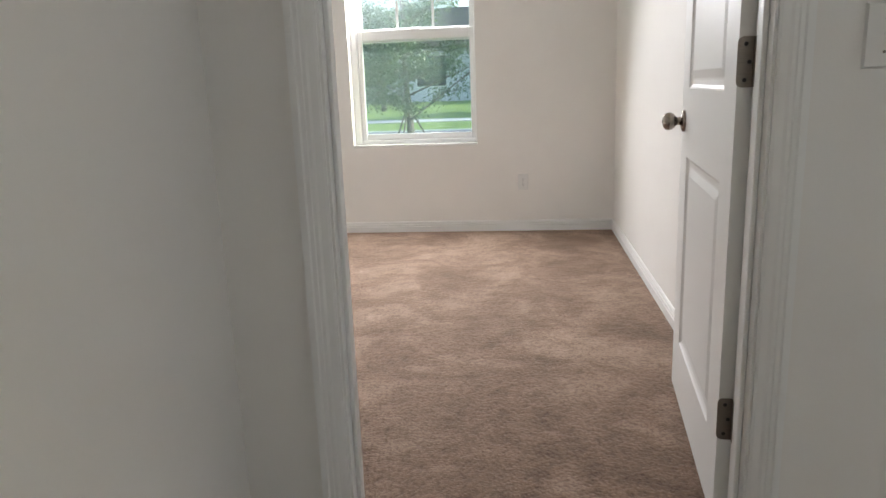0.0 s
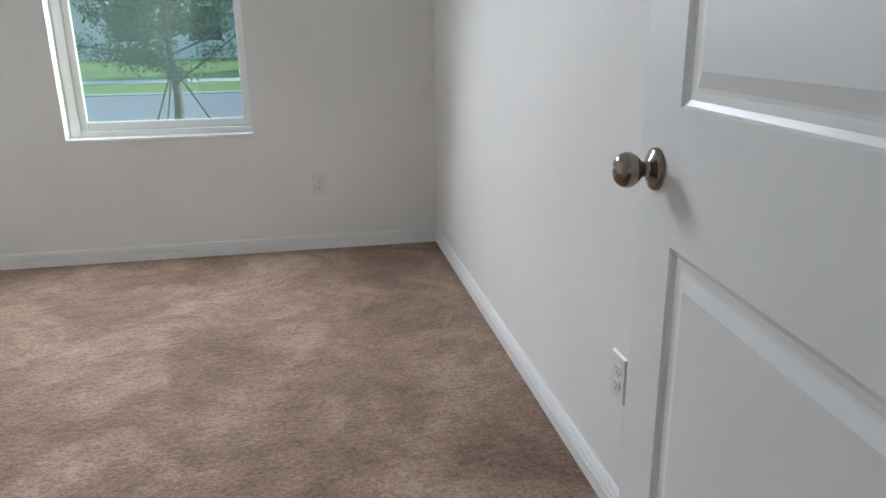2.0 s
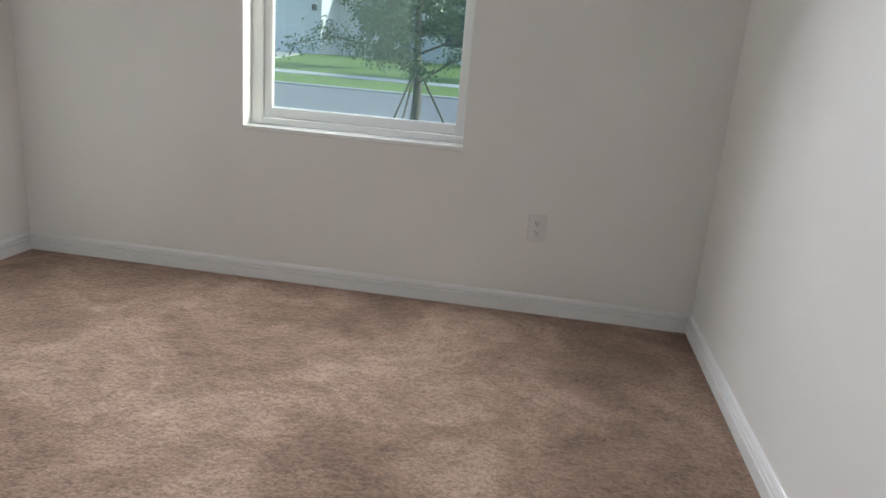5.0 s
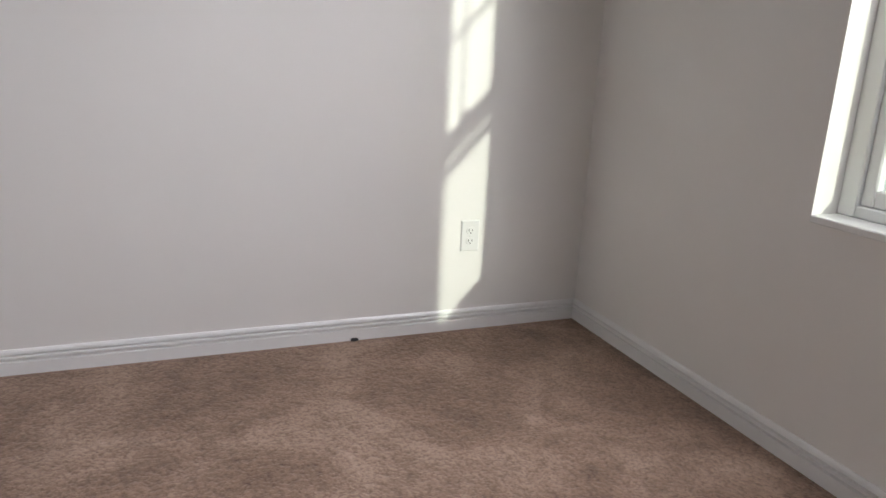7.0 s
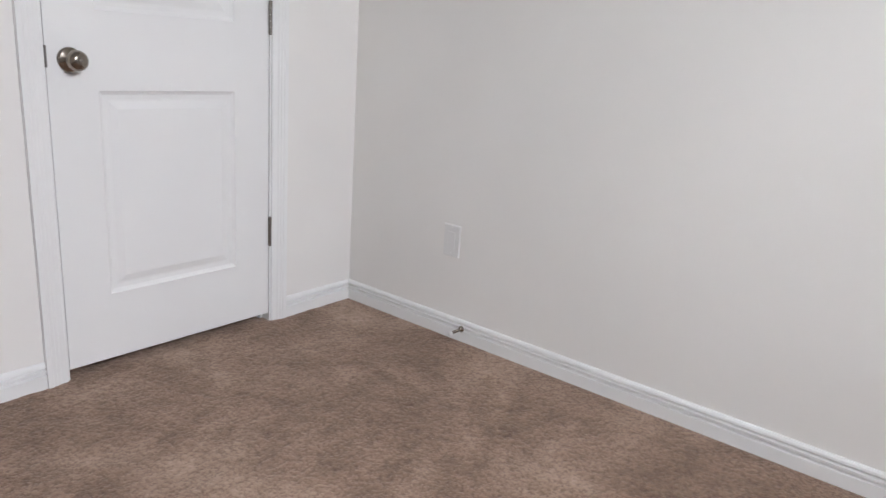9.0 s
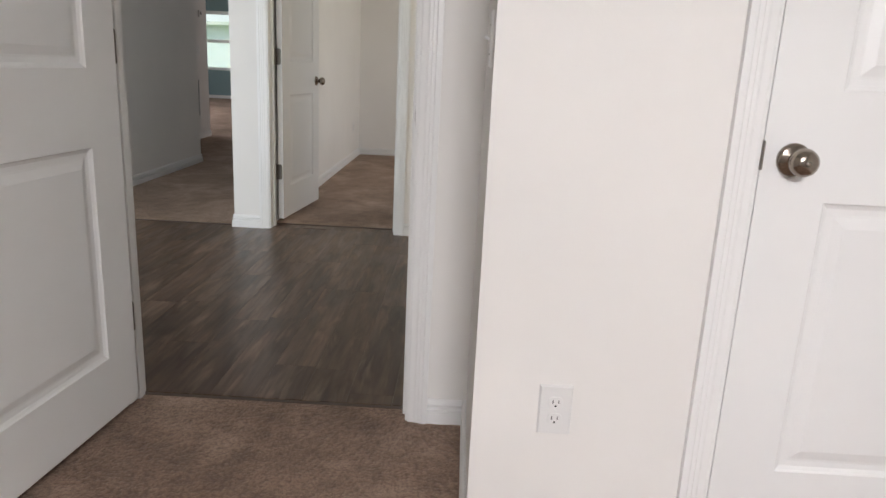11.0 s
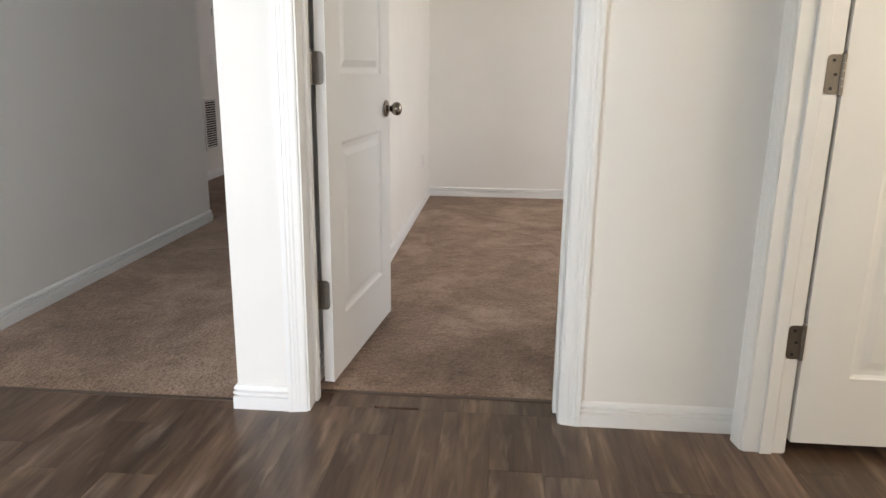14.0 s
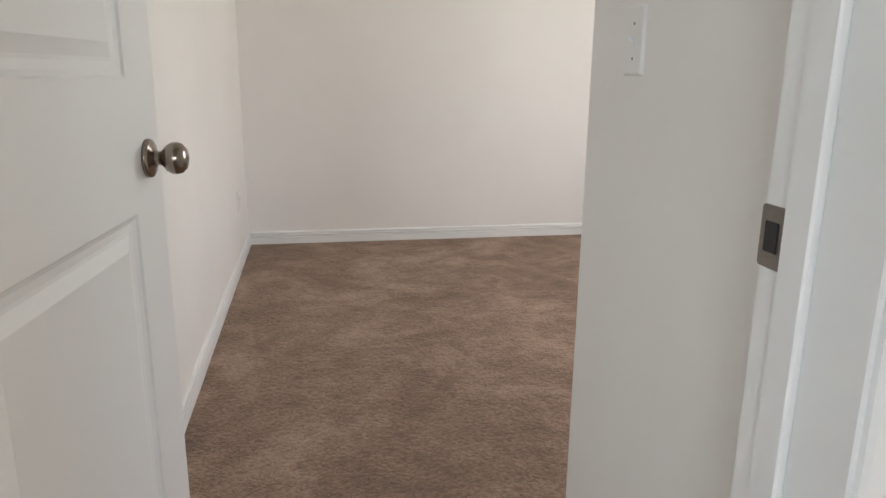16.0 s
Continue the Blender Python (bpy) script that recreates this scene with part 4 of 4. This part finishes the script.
def tree(x, y, z, height, spread, low, seed, count, leaf, label, stakes=False):
    rng = random.Random(seed)
    t = empty("tree", label=label, category="tree")
    bm = bmesh.new()
    base = Vector((x, y, z - 0.05))
    top = base + Vector((rng.uniform(-0.1, 0.1), rng.uniform(-0.1, 0.1), height * 0.8))
    p = base
    tips = []
    for k in range(6):
        q = base.lerp(top, (k + 1) / 6) + Vector((rng.uniform(-0.05, 0.05), rng.uniform(-0.05, 0.05), 0))
        limb(bm, p, q, 0.075 * height / 4 * (1 - k / 7), 0.075 * height / 4 * (1 - (k + 1) / 7), 10)
        p = q
    part("trunk", bm, BARK, t)
    bm = bmesh.new()
    for k in range(26):
        f0 = rng.uniform(low, 0.95)
        a = rng.uniform(0, 2 * math.pi)
        s = base.lerp(top, f0)
        reach = spread * (0.55 + 0.45 * rng.random()) * (1 - 0.62 * max(0.0, f0 - low) / (1 - low))
        e = s + Vector((math.cos(a) * reach, math.sin(a) * reach, reach * rng.uniform(0.05, 0.6)))
        limb(bm, s, e, 0.022, 0.008, 6)
        tips.append((s, e))
        for _ in range(4):
            f1 = rng.uniform(0.35, 1)
            s2 = s.lerp(e, f1)
            e2 = s2 + Vector((rng.uniform(-1, 1), rng.uniform(-1, 1), rng.uniform(-0.5, 0.7))) * reach * 0.4
            limb(bm, s2, e2, 0.008, 0.003, 5)
            tips.append((s2, e2))
    part("limb", bm, BARK, t)

    def spot(r):
        s, e = r.choice(tips)
        c = s.lerp(e, r.uniform(0.35, 1.08))
        g = 0.05 * spread
        return c + Vector((r.gauss(0, g), r.gauss(0, g), r.gauss(0, g * 0.8) - 0.03))

    v, f = leaves(rng, count, spot, leaf)
    from_lists("crown", v, f, LEAF, t)
    if stakes:
        for a in (20, 140, 260):
            bm = bmesh.new()
            d = Vector((math.cos(radians(a)), math.sin(radians(a)), 0))
            limb(bm, base + d * 0.62, base + d * 0.07 + Vector((0, 0, 0.95)), 0.018, 0.018, 8)
            part("stake", bm, BARK, t, "thin wooden bracing stake")
    return t


tree(-1.88, 12.85, YARD, 4.6, 2.0, 0.19, 11, 19000, 0.07, "young live oak with a low crown, braced by stakes", True)
tree(-5.2, 27.5, 0.08, 6.0, 2.0, 0.25, 4, 5000, 0.2, "young street tree across the road")
tree(4.2, 28.0, 0.1, 6.0, 2.2, 0.22, 9, 5000, 0.2, "young street tree across the road")
tree(-1.0, 52, 0.365, 12.0, 5.0, 0.15, 14, 6000, 0.5, "tall tree behind the houses")
tree(8.0, 60, 0.365, 13.0, 5.0, 0.15, 15, 6000, 0.5, "tall tree behind the houses")
tree(-16.0, 62, 0.365, 12.0, 5.0, 0.15, 16, 6000, 0.5, "tall tree behind the houses")

BIN_BLUE = mottled("blue_bin_plastic", 3, (0.3, (0.03, 0.07, 0.20)), (0.7, (0.04, 0.09, 0.25)), rough=0.45)
rb = empty("wheelie_bin", pose(-11.0, 28.2, bank_z(28.2) + 0.025) @ Matrix.Scale(0.62, 4), label="small blue wheeled recycling bin at the end of the driveway", category="bin")
bm = box(-0.29, 0.29, -0.33, 0.33, 0.06, 0.98, 0.03)
for q in bm.verts:
    k = 0.80 + 0.20 * (q.co.z / 1.0)
    q.co.x *= k
    q.co.y *= k
part("body", bm, BIN_BLUE, rb)
part("lid", box(-0.32, 0.32, -0.37, 0.37, 0.98, 1.06, 0.025), BIN_BLUE, rb)
part("sticker", box(-0.2, 0.2, -0.345, -0.325, 0.45, 0.68), CONCRETE, rb, "pale label panel")
for x in (-0.25, 0.25):
    w = part("wheel", add_lathe(bmesh.new(), [(0, -0.025), (0.09, -0.025), (0.1, -0.01), (0.1, 0.01), (0.09, 0.025), (0, 0.025)], 20, pose(x, 0.30, 0.1, 0, 90, 0)), DARK, rb)

# added out of view to keep low sun out of the living room
structure("wing_wall", box(9.6, 9.9, -16.5, -6.0, YARD, 4.2), STUCCO, "unseen pale stucco wall added to block the low sun", "wall")

# house behind, seen through the far living-room window
hb = empty("house", label="white-walled neighbouring house behind the living room", category="house")
part("wall", box(2, 18, -38, -29, YARD, 2.7), STUCCO, hb)
part("roof", gable_roof(2, 18, -38, -29, 2.72, 2.2, 0.5, along_y=False), CONCRETE, hb)

# ---------------------------------------------------------------- vinyl planks of the hall
fl = empty("floor_vinyl", label="dark brown wood-look vinyl plank floor of the hall", category="floor", kind="structure")


def planks(x0, x1, y0, y1, width, length, seed):
    rng = random.Random(seed)
    x = x0
    while x < x1 - 0.01:
        xe = min(x + width, x1)
        y = y0 - rng.uniform(0.1, 0.95) * length
        while y < y1:
            a, b = max(y, y0), min(y + length, y1)
            if b - a > 0.03:
                bm = box(0, xe - x - 0.0004, 0, b - a - 0.0004, -0.010, 0.0)
                for e in bm.verts:
                    if e.co.z < -0.005:
                        e.co.z = -0.010
                top = [e for e in bm.edges if all(q.co.z > -0.001 for q in e.verts)]
                bmesh.ops.bevel(bm, geom=top, offset=0.0004, segments=1, affect="EDGES")
                ob = part("plank", bm, PLANK, fl)
                ob.location = (x, a, 0.0)
            y += length
        x += width


planks(XH_W, XH_E, -2.412, YH, 0.152, 0.914, 3)
planks(D1_A, D1_B, YH, YH + 0.02, 0.152, 0.914, 4)
planks(D2_A, D2_B, YD2 - T2 - 0.005, -2.412, 0.152, 0.914, 5)
planks(-1.875, XH_W, YD2, YH, 0.152, 0.914, 6)
for x0, x1, y in ((XP, XH_E, -2.418), (D2_A, D2_B, YD2 - T2 - 0.008), (D1_A, D1_B, YH + 0.022)):
    bm = box(x0, x1, y - 0.011, y + 0.011, -0.008, 0.004, 0.003)
    structure("trim", bm, STRIP, "dark brown transition strip between plank floor and carpet", "trim")
